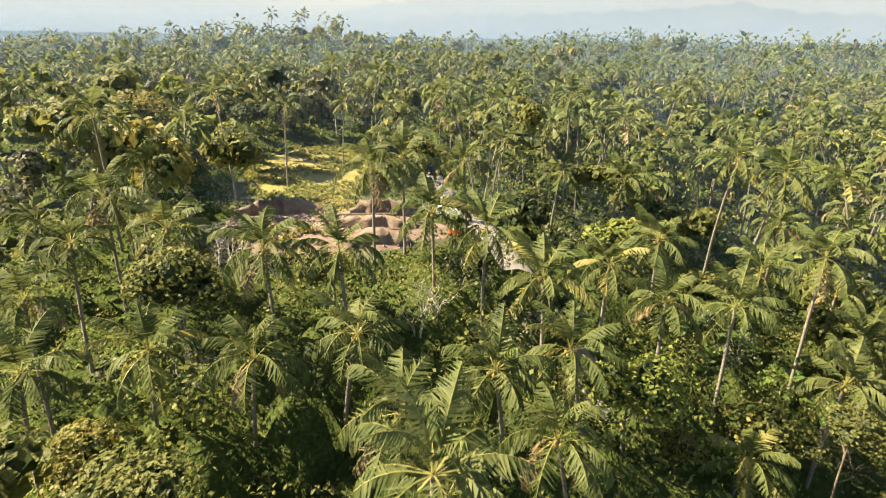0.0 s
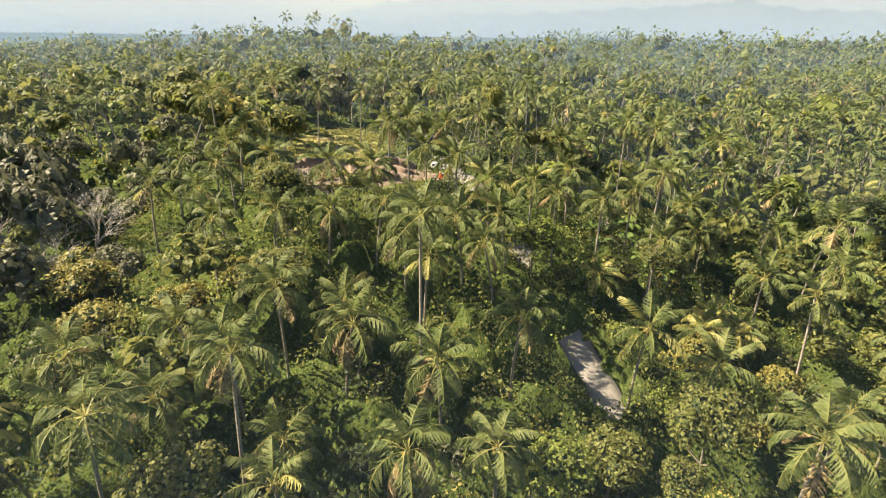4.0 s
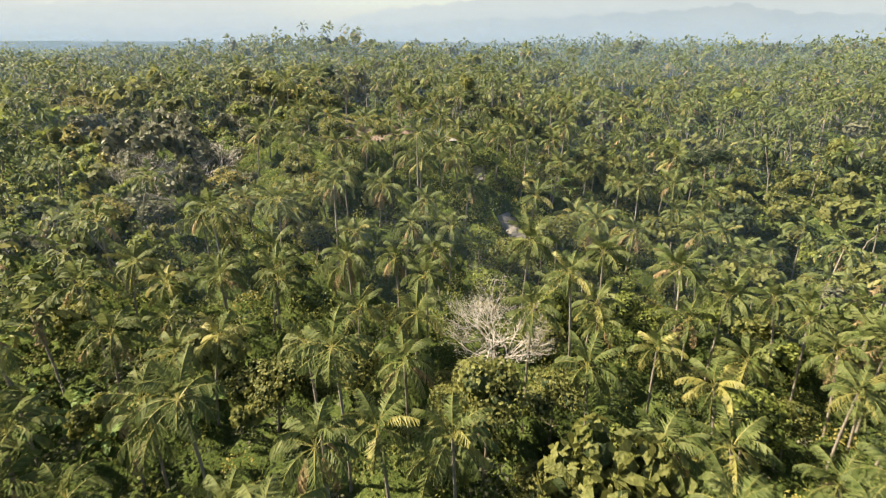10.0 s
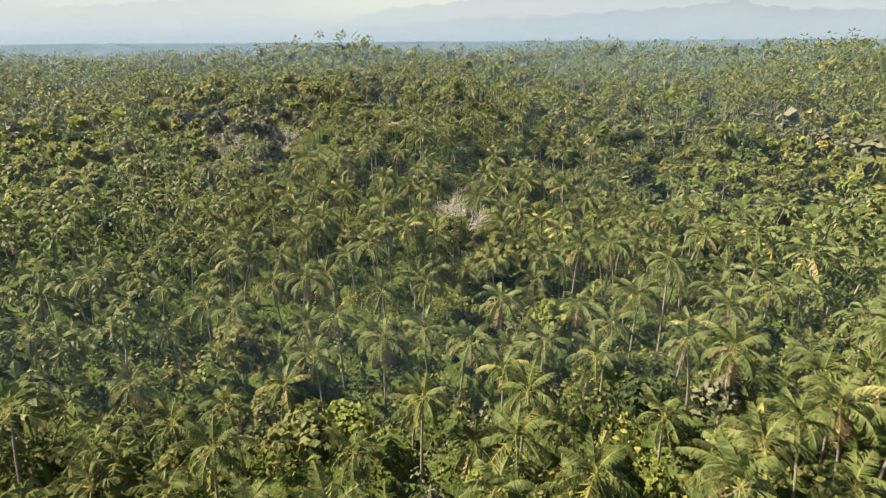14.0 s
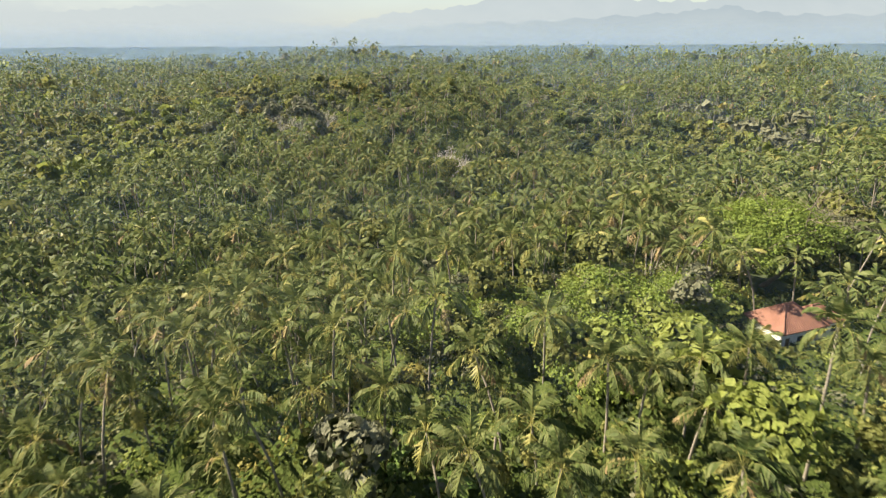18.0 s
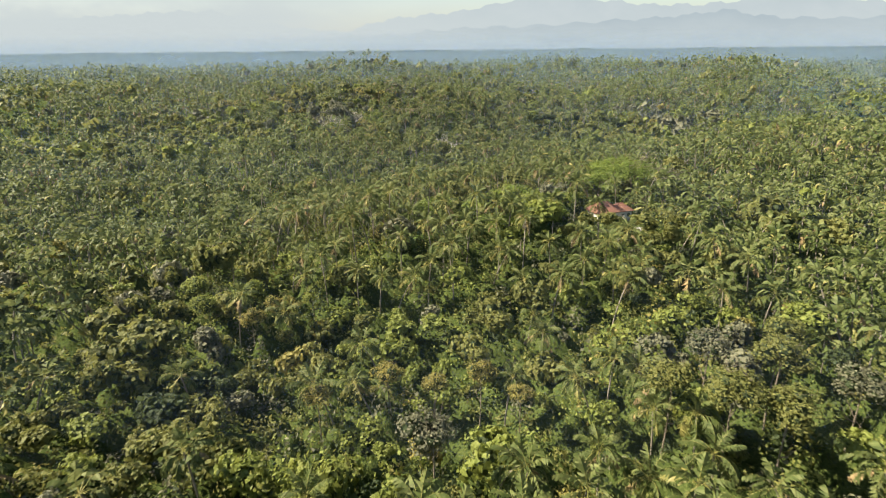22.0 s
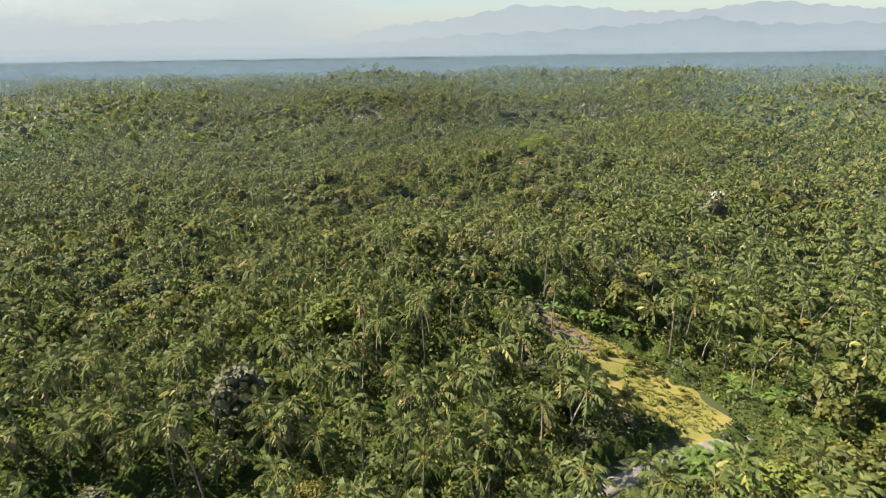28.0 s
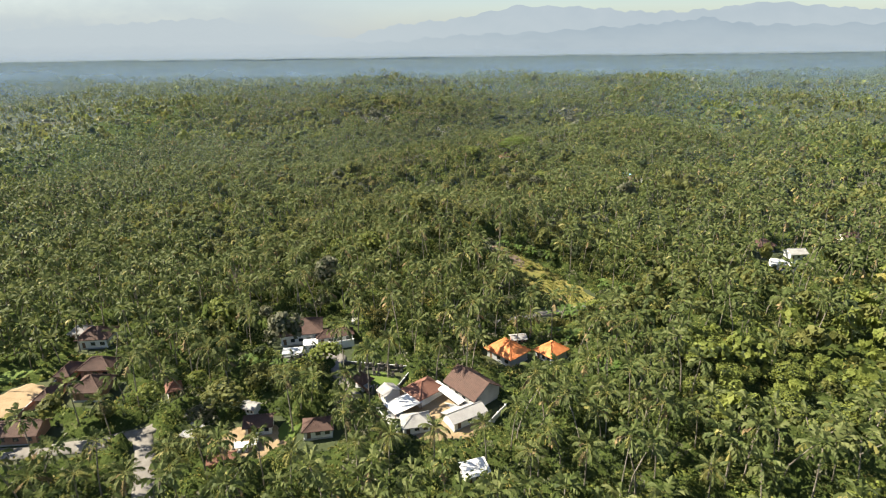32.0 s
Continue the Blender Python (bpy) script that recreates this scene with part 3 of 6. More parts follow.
GROVES = (
    # low yellow palms
    (YELLOW_PALMS, (4,)),  # crowns of single palms: x, y and height of the crown; then their looks in turn
    # first hillside
    (((-27.8, 46.1, 32.6), (-20.5, 41.1, 32), (-27.4, 40.3, 31), (-12.4, 38, 31.6), (-7.1, 38.2, 31.4), (-10.6, 28.9, 28.3), (-17, 29.7, 28.3), (-4.9, 30.8, 29), (-1.9, 25.7, 27.1), (3.3, 29, 27.7), (6.3, 24.9, 26.1), (8.3, 31.6, 27.6), (19.8, 49.4, 28.7), (29.9, 49.6, 25.4), (29, 35.1, 23), (39.4, 52.1, 22.4), (3.6, 43, 31.7), (-0.7, 44.5, 32.5), (2.2, 56.2, 34), (-3.8, 54.7, 34.8), (-6.1, 50.9, 34.5), (7.4, 38, 29.8), (-23.9, 28.4, 27.5), (-27.6, 34.7, 29), (33.3, 121.3, 28.2), (-26, 97.9, 34.1), (-18.4, 111.8, 33.6), (22.1, 68.2, 29.7), (44.2, 71.4, 23.2),), (0, 1, 0, 3, 2)),
    # valley below the hillside
    (((-28.9, 8.4, 22.1), (-16.5, 9.5, 23.1), (-19.4, 3.2, 21.6), (-33.1, 0.1, 20.8), (9.2, 14.3, 23), (21.4, 15.6, 21.2), (-0.3, -1.2, 20.8), (5.9, -0.3, 20.4), (1.6, 7.8, 22.1), (-8.5, -4.3, 20.6), (-1.8, -12.7, 19.8), (-19.1, -10.4, 20.5), (-23.5, -17.7, 20.4), (-16.7, -17.5, 20.3), (-8.1, -16.5, 20.1), (2.5, -17.8, 19.5), (38.1, 10.1, 16), (58.3, 19.5, 13), (-5.8, 11.6, 23.5), (41.2, 32.2, 19.4), (3.4, -9.5, 19.6), (41.4, 0.1, 14.3),), (0, 1, 2, 3)),
    # round the bare tree
    (((-28, -23.3, 20.6), (-22.2, -21.9, 20.5), (-35.4, -16.6, 20.5), (-15.3, -21.3, 20.3), (-17.4, -35.2, 19.9), (-28.4, -34.9, 20.1), (-20.6, -38, 19.8), (19.1, -36.6, 17.7), (27.7, -31.8, 16.9), (57.3, -4.9, 11.7), (48.6, -0.9, 13.1), (64.5, 13.5, 11.4), (30.9, -38.4, 16.7), (1.2, -37.6, 18.8), (-4.4, -27.9, 19.8),), (1, 2, 0, 4)),
    # middle grove
    (((-51, -58.4, 17.3), (-37.4, -66.2, 16.3), (-29, -69.7, 15.7), (-20.2, -64.8, 16.8), (-32.1, -76.3, 14.5), (-11.9, -63, 17.2), (-2.1, -67.9, 16.8), (4.7, -65.3, 17.1), (10.9, -83.4, 16.7), (-11.8, -89.4, 14.1), (-0.4, -81.6, 15.8), (4.7, -79.6, 16.3), (-9.4, -55.7, 18.4), (15.9, -72, 17), (14.8, -89.9, 16.8), (27, -73.8, 17.2), (42.3, -51.6, 16.7), (46.5, -60.6, 17), (47.3, -76.4, 18), (40, -81.7, 18), (45.4, -85.1, 18.6), (25.9, -88.5, 17.7), (20.6, -84, 17.1), (-9.5, -83.9, 14.9), (-32.3, -87.3, 12.6), (-18, -92.7, 13.3),), (0, 0, 1, 2, 3)),
    # below the red roof
    (((20.9, -165.2, 26.8), (29.6, -176.1, 26.8), (32.7, -181.8, 26.2), (19, -187.5, 24.5), (12.5, -194, 21.8), (44, -192.1, 24.3), (36, -196.2, 23.4), (-24.8, -184, 19.3), (-13.8, -188.2, 20.2), (-6.8, -199.4, 17.8), (42.5, -203.2, 21.8), (25.6, -175.2, 26.9), (40.6, -172.7, 27.1), (49.4, -196.2, 23.4), (-15.4, -173.5, 21.8), (-0.9, -202.4, 17.6), (3.7, -176.8, 24.6), (51.6, -174.7, 26.2),), (1, 2, 0)),
    # ridge grove
    (((-13.7, -275.6, 20.2), (-3.5, -274, 20), (46.8, -277.4, 21), (52, -285.8, 21.8), (60.3, -291.1, 22), (24.4, -237.6, 14.8), (30.8, -225.9, 16.5), (3.7, -236.4, 12.4), (46, -261.3, 19.1), (32.9, -259.4, 18), (-22.1, -282.6, 21.4), (-1.5, -268.3, 18.5), (65.7, -217.7, 21.1), (66.7, -271, 21.1),), (0, 1, 2)),
    # above the field
    (((-12.2, -394.7, 25.6), (4.4, -397.8, 25.1), (14.2, -405.7, 24.7), (23.6, -393.9, 23.8), (8.3, -383, 25.6), (-1.7, -401.5, 25.4), (-35, -369.5, 24.4), (-26.4, -361, 25.1), (-5.8, -359.5, 28.2), (20.6, -368.1, 26.9), (51, -379, 15.5), (76.9, -344.7, 19.3), (91.1, -349, 18.2), (98.1, -359.5, 17.8), (82.2, -305, 21.5), (51.7, -319.4, 25.1), (-66.9, -352.4, 19.9), (-36.9, -389, 25.2), (-38.9, -401.1, 25.3), (33, -391.3, 23), (82.3, -364.3, 17.9), (-23.2, -350.8, 25.8),), (0, 1, 5)),
    # village palms
    (((4.2, -469.7, 20.5), (10.7, -467.6, 20.9), (19.6, -466.5, 21.4), (29.3, -465.1, 21.7), (-29.9, -476, 19.7), (-53.9, -457.1, 21.7), (-52.5, -438.2, 23.5), (7.3, -433.8, 24), (20.2, -436.8, 24.1), (14, -425.5, 24.6), (-47, -477.7, 19.8), (-54.3, -479.2, 19.9), (62.2, -470.1, 21.6), (70.1, -477.2, 20.9), (48.8, -472, 21.7), (-34.7, -433, 23.7), (-8.1, -471.6, 20), (-37.4, -477.8, 19.9), (37.9, -473.2, 21.4), (110.6, -424.1, 18.5),), (1, 0, 2)),
)


# ---------------------------------------------------------------- palms as single things
PALM_MATS = [M_PALM, M_PALMY, M_PALMD]
crowns_a = [raw_mesh("palm_crown", *(lambda c: (c[0], c[1], None, PALM_MATS, c[2]))(palm_crown(20 + k, 18, 30, 7, 0.10, yl, dr, dp, sz * 1.04)))
            for k, (yl, dr, dp, sz) in enumerate([(0.05, 0.05, 1.0, 1.0), (0.10, 0.10, 1.15, 1.05), (0.15, 0.08, 0.9, 0.95), (0.06, 0.12, 1.3, 1.1), (0.45, 0.05, 1.0, 0.9), (0.03, 0.03, 0.75, 0.9)])]
trunks_a = [raw_mesh("palm_trunk", *(lambda c: (c[0], c[1], None, [M_TRUNK], None, True))(palm_trunk(40 + k, 1.0, 7, 9, bd))) for k, bd in enumerate((0.4, 1.2, 2.0, 3.0))]


nut_mesh = raw_mesh("coconut", *(lambda c: (c[0], c[1], None, [M_NUT], None, True))(tube([(0, 0, -0.17), (0, 0, -0.09), (0, 0, 0.06), (0, 0, 0.15)], [0.03, 0.13, 0.13, 0.03], 6)))
PALM_WORDS = ("tall coconut palm with full green crown and slim grey trunk", "coconut palm with drooping green fronds over the undergrowth",
              "coconut palm with yellowing fronds and pale trunk", "old coconut palm with heavily drooping fronds and dry skirt",
              "coconut palm with mostly yellow fronds", "young coconut palm with upright bright green fronds")


def palm_thing(x, y, top, kind, size, turn, k):
    """A coconut palm whose crown sits at (x, y, top)."""
    foot = float(land(x, y)) - 0.3
    p = tagged(new("coconut_palm"), PALM_WORDS[kind], "palm tree", "coconut palms")
    p.location = (x, y, foot)
    t = new("trunk", trunks_a[k % 4])
    t.parent, t.scale, t.rotation_euler = p, (1, 1, top - foot), (0, 0, turn * 1.7)
    c = new("crown", crowns_a[kind])
    c.parent, c.location, c.scale, c.rotation_euler = p, (0, 0, top - foot), (size, size, size), (0.10 * math.sin(k * 2.1), 0.10 * math.cos(k * 1.3), turn)
    if kind != 5 and k < 60:
        for n in range(5):
            nut = new("coconut", nut_mesh)
            nut.parent, nut.location = p, (0.3 * math.cos(n * 1.26 + k), 0.3 * math.sin(n * 1.26 + k), top - foot - 0.22 - 0.08 * (n % 2))
    return p


named_xy = []
nk = 0
for grove, kinds in GROVES:
    for row in grove:
        x, y, top = row[:3]
        palm_thing(x, y, top, kinds[nk % len(kinds)], 0.82 + 0.2 * ((nk * 0.618) % 1), nk * 2.4, nk)
        named_xy.append((x, y))
        nk += 1
named_xy = np.array(named_xy) if named_xy else np.zeros((0, 2)) + 1e6

# ---------------------------------------------------------------- the rest of the palms
def off_named(x, y, gap):
    if not len(named_xy):
        return np.ones(len(x), bool)
    return (np.hypot(x[:, None] - named_xy[None, :, 0], y[:, None] - named_xy[None, :, 1]) > gap).all(1)


qx, qy, qn = px[is_palm], py[is_palm], near[is_palm]
free = off_named(qx, qy, 5.6)
qx, qy, qn = qx[free], qy[free], qn[free]
qz = land(qx, qy)
tall = np.clip(rng.normal(11.5, 2.4, len(qx)) + (qy > 55) * rng.normal(2.8, 2.2, len(qx)) + 2.0 * (patchy(qx, qy, 25, 9) - 0.5), 4.5, 23)
order = np.argsort(qn)
single = order[:max(0, 290 - nk)]
for i in single:
    kind = int(rng.choice(6, p=(0.36, 0.26, 0.15, 0.12, 0.02, 0.09)))
    palm_thing(float(qx[i]), float(qy[i]), float(qz[i] + tall[i]), kind, float(rng.uniform(0.82, 1.05)), float(rng.uniform(0, 6.28)), nk)
    nk += 1
rest = order[len(single):]
bands = ((0, 64, (18, 13, 4, 0.17), (5, 4)), (64, 85, (16, 7, 3, 0.36), (5, 4)), (85, 210, (14, 4, 3, 0.62), (4, 2)), (210, 380, (11, 2, 2, 1.1), (3, 1)), (380, 5000, (6, 1, 2, 2.2), None))
for lo, hi, (count, leaflets, seg, width), trunk in bands:
    sets = []
    for k, (yl, dp) in enumerate(((0.0, 1.0), (0.02, 1.2), (0.05, 1.0), (0.0, 0.8))):
        sel = rest[(qn[rest] >= lo) & (qn[rest] < hi)]
        sel = sel[k::4]
        if not len(sel):
            continue
        top = np.stack([qx[sel], qy[sel], qz[sel] + tall[sel]], 1)
        turn, size = rng.uniform(0, 6.28, len(sel)), rng.uniform(0.88, 1.14, len(sel)) * (1.0 if lo < 210 else 1.12)
        sets.append(strew(palm_crown(80 + k, count, leaflets, seg, width, yl, 0.06, dp, 1.0, lo < 85), top, turn, size))
        if trunk:
            tv, tq = palm_trunk(90 + k, 1.0, trunk[0], trunk[1], 1.0 + k)
            foot = top - np.stack([0 * turn, 0 * turn, tall[sel] + 0.4], 1)
            sets.append(strew((tv, tq, np.full(len(tq), 3)), foot, turn, np.ones(len(sel)), None, tall[sel] + 0.4))
    if sets:
        stuff("palm_grove", sets, PALM_MATS + [M_TRUNK], "dense stand of green coconut palms with yellowing fronds", "palm grove")

# ---------------------------------------------------------------- broad-leaved trees
LEAVES = (M_LEAF, M_LEAFD, M_LEAFB, M_LEAFY, M_LEAFG)
LEAF_WORDS = ("broad-leaved tree with mid-green rounded crown", "dark green dense broad-leaved tree", "bright green leafy broad-leaved tree",
              "broad-leaved tree with yellowing dry-season crown", "sparse grey-green tree losing its leaves")
# the second material, dark leaf, stands in for shade in the crown's core
crown_a = [raw_mesh("crown", *(lambda c: (c[0], c[1], None, [LEAVES[k % 5], M_LEAFD], c[2]))(broad_crown(110 + k, 14, 2200 if k % 5 != 4 else 1800, 0.049, 0.75 + 0.2 * (k % 3), 0, True, shade_core=1))) for k in range(10)]
limbs_a = [raw_mesh("trunk", *(lambda c: (c[0], c[1], None, [M_BARK], None, True))(tree_limbs(130 + k, 2.1, 1.0, 6, 5, 2))) for k in range(3)]


def broad_thing(x, y, top, radius, kind, turn, k, squash=0.85):
    """A broad-leaved tree with the top of its crown at the height top."""
    g = float(land(x, y)) - 0.2
    h = max(1.2, top - g - radius * squash * 0.75)
    t = tagged(new("broadleaf_tree"), LEAF_WORDS[kind], "tree", "broad-leaved trees")
    t.location = (x, y, g)
    b = new("trunk", limbs_a[k % 3])
    b.parent, b.location, b.scale, b.rotation_euler = t, (0, 0, h), (radius * 0.8, radius * 0.8, h / 2.1), (0, 0, turn)
    c = new("crown", crown_a[kind + 5 * (k % 2)])
    c.parent, c.location, c.scale, c.rotation_euler = t, (0, 0, h), (radius, radius, radius * squash), (0, 0, turn)
    return t


bk = 0
for x, y, top, radius, kind in TREES:
    broad_thing(x, y, top, radius, kind, bk * 2.4, bk)
    bk += 1
tree_xy = np.array([r[:2] for r in TREES]) if len(TREES) else np.zeros((0, 2))
bx, by, bn = px[~is_palm], py[~is_palm], near[~is_palm]
free = off_named(bx, by, 3.6)
if len(tree_xy):
    free &= (np.hypot(bx[:, None] - tree_xy[None, :, 0], by[:, None] - tree_xy[None, :, 1]) > 5).all(1)
bx, by, bn = bx[free], by[free], bn[free]
bz = land(bx, by)
hue = patchy(bx, by, 30, 12)
bkind = np.where(rng.random(len(bx)) < 0.35, rng.choice(5, len(bx), p=(0.48, 0.11, 0.25, 0.04, 0.12)), np.where(hue < 0.12, 1, np.where(hue < 0.62, 0, np.where(hue < 0.76, 2, np.where(hue < 0.78, 3, 4)))))
bkind = np.where((bx > 62) & (by < -398) & ((bkind != 0) | (np.sin(bx * 3.7) > 0)), 2, bkind)
brad = np.clip(np.exp(rng.normal(1.1, 0.34, len(bx))), 1.5, 6.2)
btop = np.clip(3.4 + 1.65 * brad + rng.normal(0, 1.8, len(bx)) + (by > 55) * rng.normal(1.5, 2.0, len(bx)), 4, 17)
order = np.argsort(bn)
single = order[:max(0, 150 - bk)]
for i in single:
    broad_thing(float(bx[i]), float(by[i]), float(bz[i] + btop[i]), float(brad[i]), int(bkind[i]), float(rng.uniform(0, 6.28)), bk, float(rng.uniform(0.7, 1.1)))
    bk += 1
rest = order[len(single):]
for lo, hi, lobes, cards, size in ((0, 85, 9, 440, 0.115), (85, 150, 8, 230, 0.165), (150, 260, 6, 50, 0.36), (260, 450, 5, 22, 0.5), (450, 5000, 4, 8, 0.7)):
    sets = []
    for kind in range(5):
        for v in range(2):
            sel = rest[(bn[rest] >= lo) & (bn[rest] < hi) & (bkind[rest] == kind)][v::2]
            if not len(sel):
                continue
            mid = np.stack([bx[sel], by[sel], bz[sel] + btop[sel] - brad[sel] * 0.75], 1)
            sets.append(strew(broad_crown(150 + kind * 2 + v, lobes, cards, size, 1.05, kind, lo < 150, shade_core=1), mid, rng.uniform(0, 6.28, len(sel)), brad[sel], None, brad[sel] * rng.uniform(0.85, 1.35, len(sel))))
    if sets:
        stuff("woodland", sets, list(LEAVES), "mixed broad-leaved woodland between the palms", "woodland")

# ---------------------------------------------------------------- undergrowth
CELL = 4.0
tr_ = np.random.default_rng(77)
t_jx, t_jy, t_r, t_h, t_c = (tr_.uniform(a, b, (128, 128)) for a, b in ((0.1, 0.9), (0.1, 0.9), (1.5, 3.0), (0.35, 1.35), (0.0, 1.0)))


def thicket_of(x, y):
    """Height of the growth over the land and its look: crowded domes of shrubs, creepers and saplings with gaps between."""
    x, y = np.asarray(x, float), np.asarray(y, float)
    ci, cj = np.floor(x / CELL).astype(int), np.floor(y / CELL).astype(int)
    best, which = np.zeros(x.shape), np.zeros(x.shape)
    for di in (-1, 0, 1):
        for dj in (-1, 0, 1):
            i, j = ci + di, cj + dj
            a, b = i % 128, j % 128
            cx, cy = (i + t_jx[a, b]) * CELL, (j + t_jy[a, b]) * CELL
            high = (1.2 + 8.5 * patchy(cx, cy, 13, 21) ** 1.3) * t_h[a, b] * np.where((cy < -185) & (cy > -335), 1.5, 1.0)
            h = high * np.clip(1 - ((x - cx) ** 2 + (y - cy) ** 2) / t_r[a, b] ** 2, 0, 1) ** 0.42
            which = np.where(h > best, t_c[a, b], which)
            best = np.maximum(best, h)
    return best, which


def thicket(x, y):
    return thicket_of(x, y)[0]


def low_growth(x, y):
    """Share of the growth that is left on ground kept low."""
    s = np.ones(np.shape(x))
    for cx, cy, rx, ry in LOWS:
        s = np.minimum(s, np.clip((((x - cx) / rx) ** 2 + ((y - cy) / ry) ** 2) * 0.9, 0.3, 1))
    for cx, cy, rx, ry in OPENINGS:
        s = np.minimum(s, np.clip((((x - cx) / rx) ** 2 + ((y - cy) / ry) ** 2 - 0.9) * 0.9, 0.12, 1))
    return s


def thicket_top(x, y, share=0.5):
    share = share * low_growth(x, y)
    return np.where(clear_of(x, y), land(x, y) + 0.25 + share * thicket(x, y), land(x, y) - 0.6)


def thicket_wide(x, y):
    inside = (np.abs(x - 12) < 76) & (y < 112)
    return thicket_top(x, y) - 2.5 * inside


UNDER = [M_SHRUB, M_LEAF, M_LEAFB, M_LEAFD, M_LEAFG, M_LEAFY, M_UNDERSHADE]
# dark sheets below the leaf sprays paint the shade seen through their gaps
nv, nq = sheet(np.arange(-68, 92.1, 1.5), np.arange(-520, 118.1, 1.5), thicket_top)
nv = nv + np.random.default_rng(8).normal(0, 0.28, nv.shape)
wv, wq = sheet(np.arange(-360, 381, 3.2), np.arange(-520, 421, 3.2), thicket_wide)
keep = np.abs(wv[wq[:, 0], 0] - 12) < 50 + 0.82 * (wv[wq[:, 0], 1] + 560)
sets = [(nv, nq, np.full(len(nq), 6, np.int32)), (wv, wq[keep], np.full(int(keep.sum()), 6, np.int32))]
filled = []
for x0, x1, y0, y1, per, size in ((-46, 60, -62, 60, 10.0, 0.20), (-48, 62, 60, 116, 4.5, 0.30), (-58, 92, -515, -62, 3.8, 0.37), (92, 130, -480, -330, 2.6, 0.34), (-150, 175, -500, 190, 1.1, 0.5), (-280, 300, -480, 320, 0.16, 1.2)):
    n = int((x1 - x0) * (y1 - y0) * per)
    ux, uy = rng.uniform(x0, x1, n), rng.uniform(y0, y1, n)
    ok = clear_of(ux, uy) & seen_wedge(ux, uy, 400)
    for a0, a1, b0, b1 in filled:
        ok &= (ux < a0) | (ux > a1) | (uy < b0) | (uy > b1)
    filled.append((x0, x1, y0, y1))
    ux, uy = ux[ok], uy[ok]
    high, hue = thicket_of(ux, uy)
    uz = land(ux, uy) + 0.25 + low_growth(ux, uy) * high * (1 - np.clip(rng.exponential(0.2, len(ux)), 0, 0.85))
    e = 0.4
    nrm = np.stack([(thicket(ux - e, uy) - thicket(ux + e, uy)) / (2 * e), (thicket(ux, uy - e) - thicket(ux, uy + e)) / (2 * e), np.full(len(ux), 0.9)], 1)
    nrm /= np.linalg.norm(nrm, axis=1)[:, None]
    lift = rng.uniform(-0.35, 0.35, len(ux))
    v, q = leaf_cards(rng, np.stack([ux, uy, uz], 1) + nrm * lift[:, None], nrm, size, 0.95)
    sets.append((v, q, np.select([hue < 0.24, hue < 0.46, hue < 0.72, hue < 0.84, hue < 0.95], [3, 1, 0, 2, 4], 5).astype(np.int32)))
stuff("undergrowth", sets, UNDER, "tangled green undergrowth of shrubs and creepers", "undergrowth")


# ---------------------------------------------------------------- ground cover of the open places
M_EARTH = rough_mat("dug_earth", [(0.3, (0.100, 0.068, 0.048)), (0.5, (0.195, 0.138, 0.100)), (0.7, (0.33, 0.255, 0.19))], 0.35, 2.5, 0.95, 0.7, 0.15)
M_DUST = rough_mat("pale_dusty_yard", [(0.3, (0.22, 0.155, 0.082)), (0.6, (0.34, 0.25, 0.145))], 0.4, 3.0, 0.95, 0.4, 0.05)
M_ROAD = rough_mat("worn_asphalt", [(0.3, (0.14, 0.128, 0.112)), (0.65, (0.24, 0.222, 0.195))], 0.5, 5.0, 0.9, 0.3, 0.02)
M_MEADOW = rough_mat("dry_meadow", [(0.28, (0.110, 0.135, 0.024)), (0.48, (0.21, 0.19, 0.042)), (0.62, (0.29, 0.225, 0.066)), (0.78, (0.28, 0.18, 0.09))], 0.11, 1.2, 0.95, 0.6, 0.15)
M_LAWN = rough_mat("short_lawn", [(0.3, (0.062, 0.105, 0.014)), (0.65, (0.105, 0.149, 0.022))], 0.3, 3.0, 0.95, 0.5, 0.05)


def patch(name, cx, cy, rx, ry, mat, label, turn=0.0, rise=0.22, seed=1, kind="structure", ragged=0.14):
    """A ragged-edged sheet of another ground, lying on the land."""
    r = np.random.default_rng(seed)
    ph = r.uniform(0, 6.28, 4)
    na, nr = 48, 9
    ang = np.arange(na) / na * 2 * math.pi
    edge = 1 + ragged * (np.sin(ang * 3 + ph[0]) * 0.5 + np.sin(ang * 5 + ph[1]) * 0.4 + np.sin(ang * 11 + ph[2]) * 0.35)
    vs, qs = [], []
    for k in range(nr):
        f = k / (nr - 1)
        x0, y0 = np.cos(ang) * rx * edge * max(f, 0.02), np.sin(ang) * ry * edge * max(f, 0.02)
        c, s = math.cos(turn), math.sin(turn)
        x, y = cx + x0 * c - y0 * s, cy + x0 * s + y0 * c
        vs.append(np.stack([x, y, land(x, y) + (rise if f < 1 else -0.3)], 1))
    for k in range(nr - 1):
        for a in range(na):
            b = (a + 1) % na
            qs.append((k * na + a, (k + 1) * na + a, (k + 1) * na + b, k * na + b))
    return tagged(new(name, raw_mesh(name, np.concatenate(vs), qs, None, [mat], None, True)), label, "ground", "", kind)


